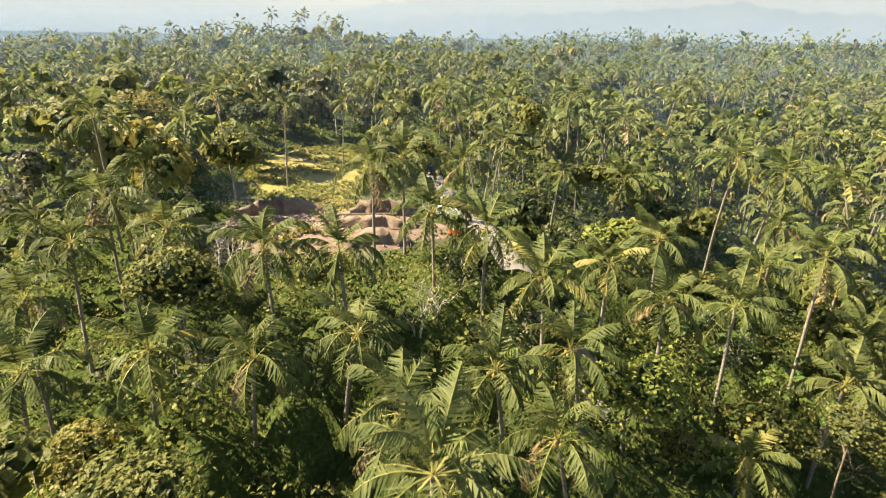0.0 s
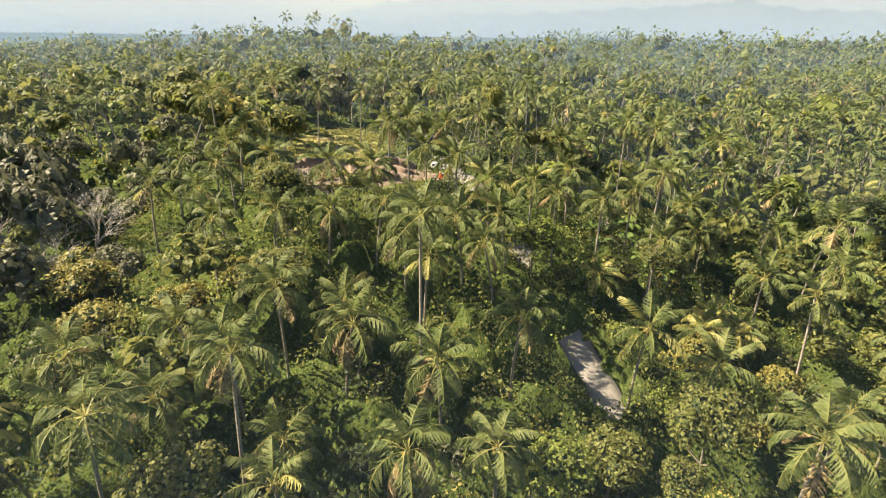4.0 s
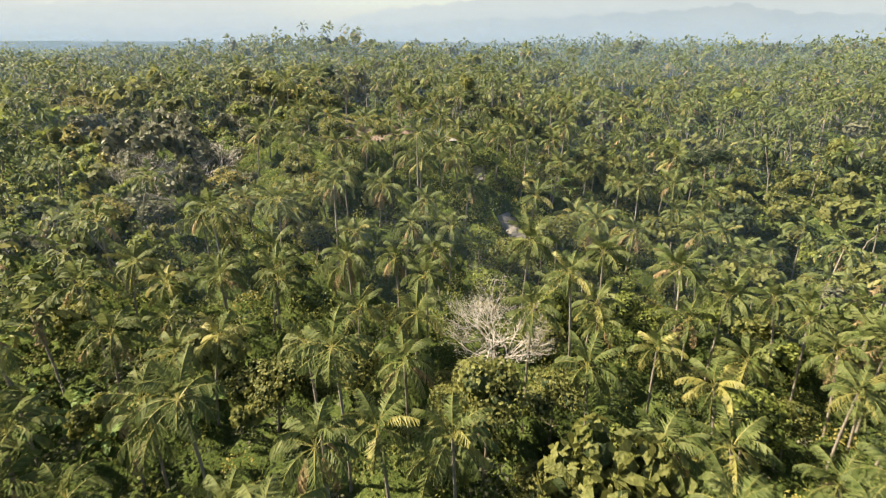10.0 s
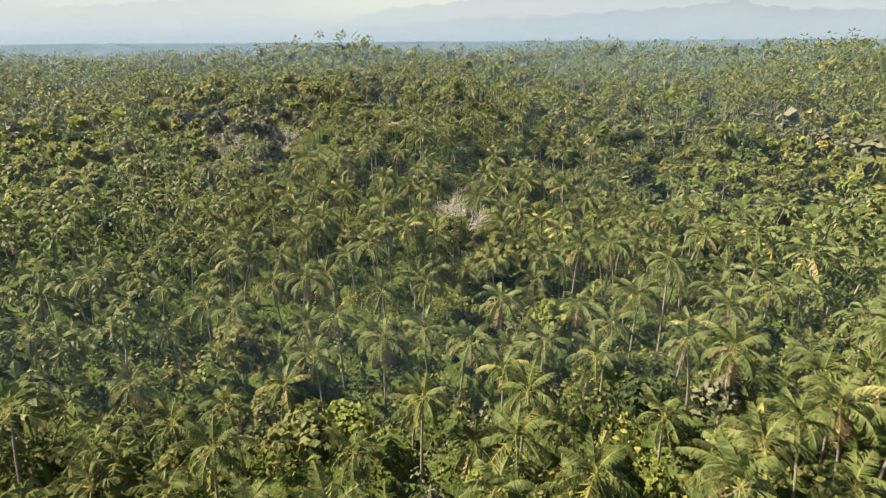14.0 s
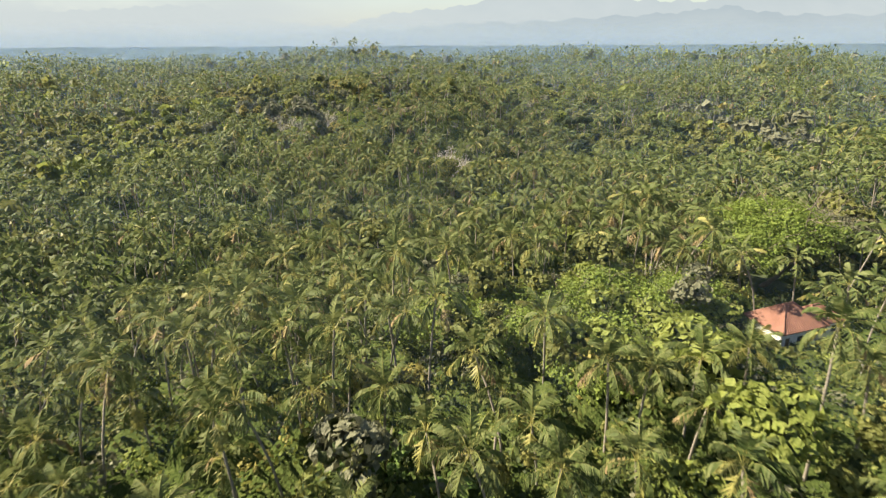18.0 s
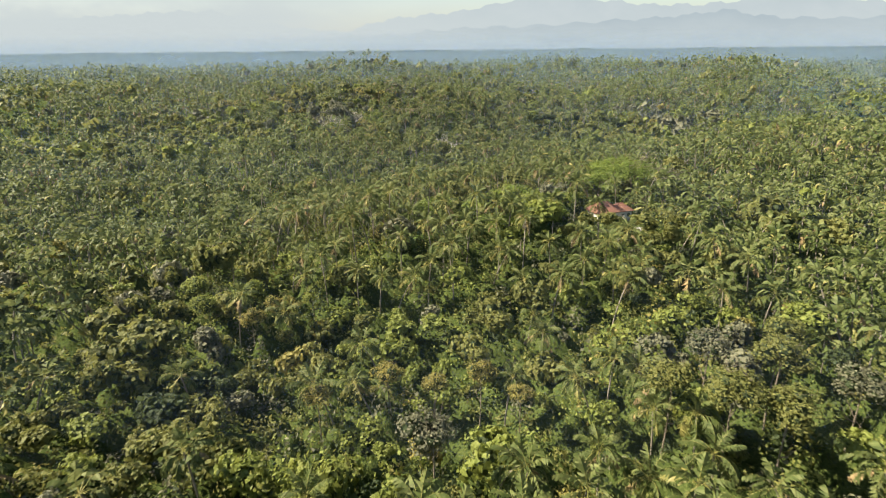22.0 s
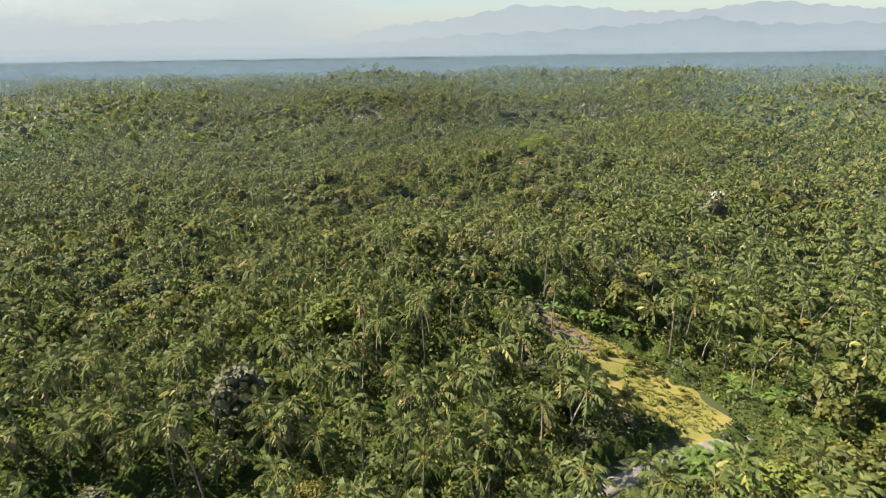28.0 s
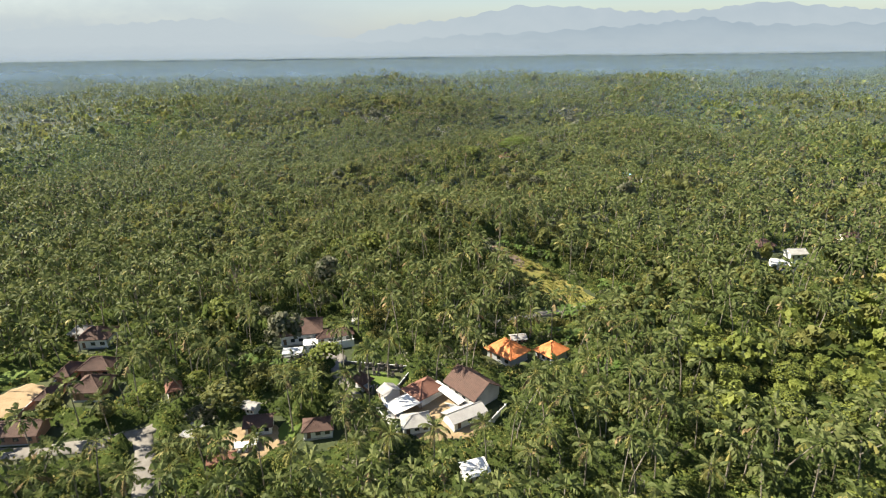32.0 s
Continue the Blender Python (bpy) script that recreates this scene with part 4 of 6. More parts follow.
def lane(name, line, wide, mat, label, rise=0.34):
    pts = []
    for (ax, ay), (bx, by) in zip(line[:-1], line[1:]):
        n = max(2, int(math.hypot(bx - ax, by - ay) / 2))
        pts += [(ax + (bx - ax) * k / n, ay + (by - ay) * k / n) for k in range(n)]
    pts.append(line[-1])
    p = np.array(pts, float)
    for _ in range(3):
        p[1:-1] = (p[:-2] + 2 * p[1:-1] + p[2:]) / 4
    d = np.gradient(p, axis=0)
    d /= np.linalg.norm(d, axis=1)[:, None]
    nrm = np.stack([-d[:, 1], d[:, 0]], 1)
    cols = []
    for o, dz in ((-1.12, -0.4), (-1, 0), (-0.4, 0.04), (0.4, 0.04), (1, 0), (1.12, -0.4)):
        q = p + nrm * wide * o * (1 + 0.08 * np.sin(np.arange(len(p)) * 1.7 + o))[:, None]
        cols.append(np.stack([q[:, 0], q[:, 1], land(p[:, 0], p[:, 1]) + rise + dz], 1))
    v = np.stack(cols, 1).reshape(-1, 3)
    i, j = np.meshgrid(np.arange(len(p) - 1), np.arange(5), indexing="ij")
    q = np.stack([i * 6 + j, (i + 1) * 6 + j, (i + 1) * 6 + j + 1, i * 6 + j + 1], -1).reshape(-1, 4)
    return tagged(new(name, raw_mesh(name, v, q, None, [mat], None, True)), label, "road", "", "structure")


patch("ground_dug_earth", -13, 66, 15, 10.5, M_EARTH, "freshly dug reddish brown earth of a quarried clearing", 0.1, 0.22, 3)
patch("ground_upper_terrace", -16, 80, 12, 7, M_DUST, "dusty grass-grown terrace above the dug bank", 0.05, 0.28, 4)
patch("ground_meadow", -25, 114, 13, 30, M_MEADOW, "yellow-green meadow above the clearing", 0.12, 0.25, 5)
patch("ground_orange_soil", 21, 96, 8, 5, M_EARTH, "orange bare soil bank beside the lane", 0.3, 0.25, 6)
patch("ground_field", 56.5, -361.5, 27, 13.5, M_MEADOW, "sloping dry field of yellow grass and bare soil", -0.86, 0.25, 8)
patch("ground_field_scar", 45, -348.5, 9, 4.6, M_EARTH, "bare brown earth at the upper end of the field", -0.85, 0.33, 9)
patch("ground_temple_lawn", 5.2, -435, 5, 3.6, M_LAWN, "small green lawn inside the temple wall", -0.6, 0.3, 10)
patch("ground_yard", -22, -456.5, 8, 6.5, M_DUST, "pale dusty yard between the houses", 0.2, 0.25, 11)
patch("ground_sand_yard", -84.5, -442, 8, 6.5, M_DUST, "wide sandy yard in the village", 0.1, 0.25, 12)
patch("ground_left_lawn", -94, -432.5, 6, 4, M_LAWN, "green lawn beside the sandy yard", 0.1, 0.3, 13)
patch("ground_court", 20, -447, 13, 9, M_DUST, "trodden court of the white-roofed compound", -0.7, 0.25, 14)
patch("ground_lawn_strip", -14.5, -452, 2.6, 4.6, M_LAWN, "strip of grass between two houses", -0.2, 0.3, 15)
patch("ground_pale_field", 412, 458, 45, 55, M_MEADOW, "far pale harvested field", 0.1, 0.6, 16)
lane("road_hill", ((19.8, 15), (18.2, 21), (16.2, 28), (13.4, 38), (12, 42), (8.4, 53.6), (7.4, 61), (6.3, 67), (1.8, 89), (-1.9, 120), (-6, 150)), 1.7, M_ROAD, "narrow grey lane winding up to the clearing")
lane("road_village", ((-34, -500), (-38, -474), (-43, -463), (-48, -453), (-56, -457), (-66, -459), (-95, -462)), 1.9, M_ROAD, "pale village lane forking between the trees")
lane("road_fork", ((-48, -453.5), (-41, -447), (-32, -441)), 1.4, M_ROAD, "narrow branch of the village lane", 0.30)
lane("road_field", ((18, -412), (30, -406), (42, -397), (52.5, -390), (65.5, -382.5), (90, -372)), 1.5, M_ROAD, "grey stony lane below the dry field")
lane("road_compound", ((-26, -425.5), (-6, -423), (-9, -430), (0, -442)), 1.2, M_ROAD, "narrow lane along the white compound wall", 0.30)

# ---------------------------------------------------------------- buildings
M_TILE = rough_mat("brown_roof_tile", [(0.3, (0.064, 0.036, 0.027)), (0.65, (0.122, 0.070, 0.053))], 0.6, 7.0, 0.85, 0.6, 0.05, "pos", (1, 1, 3), 0, 0.25)
M_TERRA = rough_mat("terracotta_roof_tile", [(0.3, (0.160, 0.070, 0.046)), (0.65, (0.245, 0.118, 0.080))], 0.6, 7.0, 0.85, 0.6, 0.05)
M_ORANGE = rough_mat("orange_roof_tile", [(0.3, (0.56, 0.17, 0.05)), (0.65, (0.70, 0.27, 0.09))], 0.6, 6.0, 0.8, 0.5, 0.04)
M_WHITEROOF = rough_mat("white_sheet_roof", [(0.3, (0.56, 0.57, 0.56)), (0.65, (0.70, 0.70, 0.68))], 0.5, 5.0, 0.5, 0.15, 0.02)
M_GREYROOF = rough_mat("grey_fibre_roof", [(0.3, (0.27, 0.26, 0.25)), (0.65, (0.40, 0.39, 0.37))], 0.5, 5.0, 0.85, 0.3, 0.03)
M_WALL = rough_mat("white_render", [(0.25, (0.55, 0.54, 0.50)), (0.6, (0.76, 0.75, 0.72))], 0.4, 3.0, 0.85, 0.15, 0.02)
M_GREYWALL = rough_mat("grey_block_wall", [(0.3, (0.28, 0.29, 0.29)), (0.65, (0.40, 0.41, 0.41))], 0.4, 4.0, 0.9, 0.3, 0.02)
M_BRICKWALL = rough_mat("red_brown_wall", [(0.3, (0.25, 0.13, 0.09)), (0.65, (0.38, 0.23, 0.17))], 0.5, 4.0, 0.9, 0.3, 0.02)
M_STONE = rough_mat("dark_carved_stone", [(0.3, (0.055, 0.052, 0.05)), (0.65, (0.15, 0.14, 0.13))], 0.8, 7.0, 0.9, 0.6, 0.05)
M_THATCH = rough_mat("black_palm_thatch", [(0.3, (0.035, 0.03, 0.026)), (0.65, (0.085, 0.075, 0.065))], 0.8, 9.0, 0.95, 0.6, 0.05)
M_WOOD = rough_mat("dark_timber", [(0.3, (0.10, 0.06, 0.035)), (0.65, (0.19, 0.12, 0.07))], 0.8, 8.0, 0.7, 0.3, 0.02)
M_BLUE = rough_mat("light_blue_sheet", [(0.3, (0.10, 0.34, 0.52)), (0.65, (0.20, 0.50, 0.68))], 0.5, 5.0, 0.6, 0.2, 0.02)
M_PINK = rough_mat("pinkish_roof_tile", [(0.3, (0.42, 0.20, 0.15)), (0.65, (0.55, 0.30, 0.23))], 0.5, 5.0, 0.8, 0.3, 0.03)
M_GLASS, nt_, b_, o_ = nodes_of("window_glass")
b_.inputs["Base Color"].default_value = (0.03, 0.04, 0.045, 1)
b_.inputs["Roughness"].default_value = 0.08
b_.inputs["Specular IOR Level"].default_value = 0.8


def box_bm(x0, x1, y0, y1, z0, z1, bevel=0.02):
    bm = bmesh.new()
    bmesh.ops.create_cube(bm, size=1.0)
    for v in bm.verts:
        v.co = Vector(((x0 + x1) / 2 + v.co.x * (x1 - x0), (y0 + y1) / 2 + v.co.y * (y1 - y0), (z0 + z1) / 2 + v.co.z * (z1 - z0)))
    if bevel:
        bmesh.ops.bevel(bm, geom=bm.edges[:], offset=bevel, segments=1, affect="EDGES")
    return bm


def slab_bm(pts, thick):
    """A roof plane of the given thickness over three or four corner points."""
    bm = bmesh.new()
    a = [bm.verts.new(p) for p in pts]
    b = [bm.verts.new((p[0], p[1], p[2] - thick)) for p in pts]
    bm.faces.new(a)
    bm.faces.new(b[::-1])
    n = len(pts)
    for i in range(n):
        bm.faces.new((a[i], b[i], b[(i + 1) % n], a[(i + 1) % n]))
    bmesh.ops.recalc_face_normals(bm, faces=bm.faces[:])
    return bm


def bar_bm(p, q, r=0.14):
    """A rounded bar between two points."""
    v, f = tube([p, [(p[k] + q[k]) / 2 for k in range(3)], q], [r, r, r], 6)
    bm = bmesh.new()
    vs = [bm.verts.new(c) for c in v]
    for k in f:
        bm.faces.new([vs[i] for i in k])
    bm.faces.new(vs[:6][::-1])
    bm.faces.new(vs[-6:])
    return bm


def rib_bm(pts, n, r=0.05):
    """Raised courses running down a roof plane, from its upper to its lower edge."""
    a, b, c, d = [Vector(p) for p in pts]
    bm = bmesh.new()
    for k in range(n):
        u = (k + 0.5) / n
        p, q = a.lerp(b, u), d.lerp(c, u)
        v, f = tube([p, p.lerp(q, 0.5), q], [r, r, r], 4)
        vs = [bm.verts.new(x) for x in v]
        for i in f:
            bm.faces.new([vs[j] for j in i])
    return bm


def walls(t, w, d, h, mat, doors=1, windows=2, front=-1):
    """Four walls with a door and windows in the front; the front faces -y."""
    e = 0.18
    n = max(1, windows + doors)
    cell = w / n
    for k in range(n):  # front wall, pier by pier with real openings
        x0 = -w / 2 + k * cell
        is_door = k < doors
        ow = 0.9 if is_door else min(1.3, cell * 0.55)
        lo, hi = (0.0, 2.05) if is_door else (0.95, 2.05)
        c = x0 + cell / 2
        part("wall", box_bm(x0, c - ow / 2, -d / 2, -d / 2 + e, 0, h, 0), mat, t)
        part("wall", box_bm(c + ow / 2, x0 + cell, -d / 2, -d / 2 + e, 0, h, 0), mat, t)
        part("wall", box_bm(c - ow / 2, c + ow / 2, -d / 2, -d / 2 + e, hi, h, 0), mat, t)
        if is_door:
            part("door", box_bm(c - ow / 2, c + ow / 2, -d / 2 + 0.06, -d / 2 + 0.11, 0, hi, 0.01), M_WOOD, t, "dark timber door")
        else:
            part("wall", box_bm(c - ow / 2, c + ow / 2, -d / 2, -d / 2 + e, 0, lo, 0), mat, t)
            wi = part("window", box_bm(c - ow / 2, c + ow / 2, -d / 2 + 0.05, -d / 2 + 0.10, lo, lo + 0.09, 0), M_WOOD, t, "timber window frame")
            part("pane", box_bm(c - ow / 2, c + ow / 2, -d / 2 + 0.07, -d / 2 + 0.085, lo + 0.09, hi, 0), M_GLASS, wi, "dark window glass")
    part("wall", box_bm(-w / 2, w / 2, d / 2 - e, d / 2, 0, h, 0), mat, t)
    part("wall", box_bm(-w / 2, -w / 2 + e, -d / 2 + e, d / 2 - e, 0, h, 0), mat, t)
    part("wall", box_bm(w / 2 - e, w / 2, -d / 2 + e, d / 2 - e, 0, h, 0), mat, t)


def house(x, y, w, d, yaw, eave, ridge_up, roof, roof_mat, wall_mat, label, over=0.7, doors=1, windows=2, name="house", open_sides=False, base=None):
    """A one-storey house: hip, gable, shed or flat roof over walls or posts."""
    g = float(min(land(x + a, y + b) for a in (-w / 3, w / 3) for b in (-d / 3, d / 3)) if base is None else base)
    t = tagged(new(name), label, "house" if not open_sides else "shelter", "village houses")
    t.matrix_world = pose(x, y, g, 0, 0, yaw)
    h = eave
    part("plinth", box_bm(-w / 2 - 0.15, w / 2 + 0.15, -d / 2 - 0.15, d / 2 + 0.15, -1.2, 0.32, 0.03), M_GREYWALL, t)
    if open_sides:
        for px_ in (-w / 2 + 0.2, w / 2 - 0.2):
            for py_ in (-d / 2 + 0.2, d / 2 - 0.2):
                part("post", box_bm(px_ - 0.09, px_ + 0.09, py_ - 0.09, py_ + 0.09, 0.3, h - 0.02, 0.01), M_WOOD, t)
    else:
        walls(t, w, d, h, wall_mat, doors, windows)
    W, D, zt, th = w / 2 + over, d / 2 + over, h + ridge_up, 0.16
    ze = h - 0.12
    if roof == "hip":
        k = max(0.0, W - D) * 0.95
        l = max(0.0, D - W) * 0.95
        r1, r2 = (-k, -l, zt), (k, l, zt)
        c = [(-W, -D, ze), (W, -D, ze), (W, D, ze), (-W, D, ze)]
        if W >= D:
            planes = [(r1, r2, c[1], c[0]), (r2, r1, c[3], c[2]), (r2, r2, c[2], c[1]), (r1, r1, c[0], c[3])]
        else:
            planes = [(r2, r1, c[1], c[2]), (r1, r2, c[3], c[0]), (r1, r1, c[0], c[1]), (r2, r2, c[2], c[3])]
        for pl in planes:
            uniq = [p for i, p in enumerate(pl) if p not in pl[:i]]
            sl = part("roof_slope", slab_bm(uniq, th), roof_mat, t)
            part("tile_ribbing", rib_bm(pl, max(6, int(W * 2 / 0.5)), 0.045), roof_mat, sl)
        lines = [(r1, c[0]), (r2, c[2]), ((r2 if W >= D else r1), c[1]), ((r1 if W >= D else r2), c[3])] + ([(r1, r2)] if k + l > 0.05 else [])
        for p, q in lines:
            part("ridge_cap", bar_bm(p, q, 0.13), roof_mat, t)
    elif roof == "gable":
        r1, r2 = (-W, 0, zt), (W, 0, zt)
        for sd in (-1, 1):
            pl = (r1, r2, (W, sd * D, ze), (-W, sd * D, ze))
            sl = part("roof_slope", slab_bm(pl, th), roof_mat, t)
            part("tile_ribbing", rib_bm(pl, max(6, int(W * 2 / 0.5)), 0.045), roof_mat, sl)
        part("ridge_cap", bar_bm(r1, r2, 0.14), roof_mat, t)
        if not open_sides:
            for sx in (-1, 1):
                bm = bmesh.new()
                xs = (sx * w / 2, sx * (w / 2 - 0.18))
                f = [[bm.verts.new(p) for p in ((xx, -d / 2, h), (xx, d / 2, h), (xx, 0, h + ridge_up * (d / 2) / D))] for xx in xs]
                bm.faces.new(f[0])
                bm.faces.new(f[1][::-1])
                for i in range(3):
                    bm.faces.new((f[0][i], f[0][(i + 1) % 3], f[1][(i + 1) % 3], f[1][i]))
                bmesh.ops.recalc_face_normals(bm, faces=bm.faces[:])
                part("gable_wall", bm, wall_mat, t)
    else:  # single pitch sheet
        pl = ((-W, D, zt), (W, D, zt), (W, -D, ze), (-W, -D, ze))
        sl = part("roof_sheet", slab_bm(pl, 0.08), roof_mat, t)
        part("sheet_ribbing", rib_bm(pl, max(6, int(W * 2 / 0.45)), 0.03), roof_mat, sl)
    return t


def garden_wall(x0, y0, x1, y1, h, mat, label, name="compound_wall"):
    ln = math.hypot(x1 - x0, y1 - y0)
    g = float(min(land(x0, y0), land(x1, y1)))
    t = tagged(new(name), label, "wall", "compound walls")
    t.matrix_world = pose((x0 + x1) / 2, (y0 + y1) / 2, g, 0, 0, math.degrees(math.atan2(y1 - y0, x1 - x0)))
    part("wall_panel", box_bm(-ln / 2, ln / 2, -0.1, 0.1, -0.6, h, 0.01), mat, t)
    part("coping", box_bm(-ln / 2 - 0.05, ln / 2 + 0.05, -0.16, 0.16, h, h + 0.12, 0.02), M_GREYWALL, t, "grey coping")
    for k in range(int(ln // 3) + 1):
        xx = -ln / 2 + k * ln / max(1, int(ln // 3))
        part("pillar", box_bm(xx - 0.2, xx + 0.2, -0.2, 0.2, -0.6, h + 0.3, 0.02), mat, t)
    return t


# the white-roofed compound
house(28.0, -440.6, 10.2, 8.2, -49.5, 3.1, 3.0, "gable", M_TILE, M_GREYWALL, "large brown-tiled gabled house with grey gable wall", 0.7, 1, 3)
house(16.0, -441.2, 6.0, 7.4, -47, 2.7, 1.9, "hip", M_TERRA, M_WALL, "red-tiled hipped house inside the white compound", 0.6)
house(11.4, -446.6, 4.9, 7.4, -54, 2.6, 0.25, "shed", M_WHITEROOF, M_WALL, "open hall under a flat white sheet roof", 0.25, 0, 0, "canopy", True)
house(21.9, -443.6, 10.5, 1.7, -52, 2.9, 0.2, "shed", M_WHITEROOF, M_WALL, "long white sheet canopy between two houses", 0.25, 0, 0, "canopy", True)
house(25.8, -450.0, 8.6, 4.6, 33, 2.5, 1.0, "gable", M_GREYROOF, M_WALL, "long house with pale grey sheet gable roof", 0.5, 1, 2)
house(14.6, -452.2, 6.0, 4.6, 12, 2.4, 1.4, "hip", M_GREYROOF, M_WALL, "low house with grey hipped roof", 0.5)
house(7.4, -441.4, 3.2, 4.2, -50, 2.4, 1.0, "gable", M_GREYROOF, M_WALL, "small grey-roofed outbuilding in the village", 0.4)
garden_wall(5.0, -446.0, 10.5, -454.0, 2.0, M_WALL, "white rendered compound wall")
garden_wall(31.5, -453.0, 35.5, -447.0, 2.0, M_WALL, "white rendered compound wall")
# the brown house with the long white wall
house(-21.0, -413.6, 11.0, 8.6, 12, 3.6, 2.7, "hip", M_TILE, M_WALL, "brown-tiled hipped house with white walls", 0.8, 1, 4)
house(-10.8, -415.8, 9.8, 3.6, 17, 2.7, 1.3, "hip", M_TILE, M_WALL, "long low brown-tiled wing behind a white wall", 0.5, 1, 3)
house(-20.8, -424.2, 5.0, 2.6, 8, 2.3, 0.2, "shed", M_WHITEROOF, M_WALL, "carport with a white slatted roof", 0.2, 0, 0, "carport", True)
house(-16.6, -420.6, 3.4, 2.0, 12, 2.6, 0.35, "shed", M_WHITEROOF, M_WALL, "small white sheet-roofed porch", 0.3, 0, 0, "porch", True)
garden_wall(-17.6, -422.4, -5.0, -418.6, 2.4, M_WALL, "long bluish white compound wall")
house(-5.6, -410.6, 1.8, 1.8, 5, 4.0, 0.15, "shed", M_GREYROOF, M_WALL, "narrow white water tower", 0.1, 1, 0, "water_tower")
# orange roofs
house(38.0, -423.4, 8.4, 7.0, -47, 3.0, 2.9, "hip", M_ORANGE, M_GREYWALL, "house with bright orange tiled hipped roof", 0.7)
house(50.2, -422.2, 5.4, 6.6, -48, 2.8, 2.2, "hip", M_ORANGE, M_GREYWALL, "smaller pavilion with bright orange hipped roof", 0.6)
house(42.0, -414.0, 4.0, 3.0, 10, 2.2, 0.5, "gable", M_GREYROOF, M_BRICKWALL, "small grey-roofed shed behind the orange house", 0.4)
# houses along the dusty yard
house(-21.4, -452.0, 5.6, 4.2, 8, 2.6, 1.5, "gable", M_TILE, M_WALL, "small brown-tiled house with white front", 0.6)
house(-7.6, -453.0, 6.2, 4.4, 10, 2.5, 1.6, "hip", M_TILE, M_WALL, "white-walled house with dark brown hipped roof", 0.5)
house(-35.0, -455.4, 4.4, 3.6, -18, 2.3, 0.4, "shed", M_GREYROOF, M_GREYWALL, "shed with a grey sheet roof", 0.4)
house(-26.2, -462.8, 5.2, 3.0, 14, 2.1, 0.9, "gable", M_TERRA, M_BRICKWALL, "low red-tiled outbuilding in the village", 0.4)
house(-46.6, -440.0, 3.0, 3.4, 30, 2.4, 1.4, "hip", M_TERRA, M_BRICKWALL, "small terracotta-roofed hut among the palms", 0.5)
house(-25.2, -446.4, 3.4, 2.6, -20, 2.3, 0.7, "gable", M_GREYROOF, M_WALL, "small grey-roofed white hut", 0.4)
house(-23.6, -458.6, 2.8, 1.5, 8, 1.6, 0.15, "shed", M_WHITEROOF, M_WALL, "low white-roofed stall in the yard", 0.2, 0, 0, "stall", True)
# the western compound
house(-79.0, -416.8, 7.6, 6.4, 6, 3.2, 2.3, "hip", M_TILE, M_WALL, "brown-tiled hipped house with white walls", 0.7)
house(-86.0, -413.5, 4.0, 4.0, 6, 2.8, 1.5, "hip", M_GREYROOF, M_WALL, "small grey-roofed pavilion in the village", 0.6)
house(-70.0, -431.6, 7.4, 5.0, 3, 3.0, 2.2, "hip", M_TILE, M_BRICKWALL, "dark brown-tiled hipped pavilion", 0.7)
house(-67.2, -439.6, 6.6, 6.6, 3, 3.0, 2.6, "hip", M_TILE, M_BRICKWALL, "square dark brown-tiled pavilion", 0.8)
house(-77.0, -433.5, 3.2, 6.0, 2, 2.8, 1.6, "hip", M_TILE, M_BRICKWALL, "narrow brown-tiled pavilion in the village", 0.5)
house(-76.5, -442.0, 3.2, 6.6, 2, 2.6, 1.6, "hip", M_TILE, M_BRICKWALL, "narrow brown-tiled pavilion in the village", 0.5)
house(-76.6, -454.6, 12.0, 5.4, 4, 2.8, 1.7, "gable", M_TILE, M_BRICKWALL, "long brown-tiled hall beside the sandy yard", 0.6, 1, 3)
garden_wall(-80.5, -428.0, -80.0, -450.0, 1.8, M_BRICKWALL, "red-brown compound wall")
# houses on the eastern slopes
house(61.0, -145.6, 7.6, 6.0, 20, 3.4, 2.7, "hip", M_TERRA, M_WALL, "house with salmon-red hipped roof among trees", 0.7, base=13.2)
house(66.4, -143.6, 6.0, 4.4, 20, 3.0, 1.9, "hip", M_TERRA, M_WALL, "lower salmon-red wing of the tree-hidden house", 0.5, base=13.2)
house(66.5, -164.0, 2.2, 1.8, 15, 2.2, 0.4, "shed", M_GREYROOF, M_GREYWALL, "pale sheet-roofed shed under trees", 0.4)
house(158.0, -322.6, 7.5, 6.0, 10, 3.0, 2.2, "hip", M_TILE, M_BRICKWALL, "dark red-brown hipped house", 0.7)
house(157.0, -342.0, 9.0, 6.5, -20, 2.8, 1.0, "gable", M_WHITEROOF, M_WALL, "hall with bright white sheet roof", 0.4)
house(168.0, -331.0, 7.0, 5.0, 5, 2.8, 1.6, "gable", M_GREYROOF, M_WALL, "small white house with grey gabled roof", 0.5)
house(192.0, -312.0, 7.0, 5.0, 0, 2.8, 1.8, "hip", M_TILE, M_BRICKWALL, "brown-roofed house on the slope", 0.6)
house(204.0, -309.0, 8.0, 5.0, 8, 2.8, 1.6, "gable", M_TILE, M_WALL, "long brown-roofed house on the slope", 0.6)
house(139.0, -199.0, 7.0, 4.4, 0, 2.8, 1.6, "hip", M_TILE, M_BRICKWALL, "brown-roofed farmhouse in the palms", 0.6)
house(144.5, -204.0, 5.0, 4.0, 10, 2.6, 1.4, "gable", M_GREYROOF, M_WALL, "grey-roofed farm outbuilding in the village", 0.5)
house(148.5, -215.0, 6.0, 4.0, 0, 2.6, 1.4, "gable", M_PINK, M_WALL, "pinkish-roofed farmhouse in the village", 0.5)
house(136.8, -188.4, 4.6, 3.2, 0, 2.8, 0.4, "shed", M_BLUE, M_WALL, "shed with light blue sheet roof", 0.3)
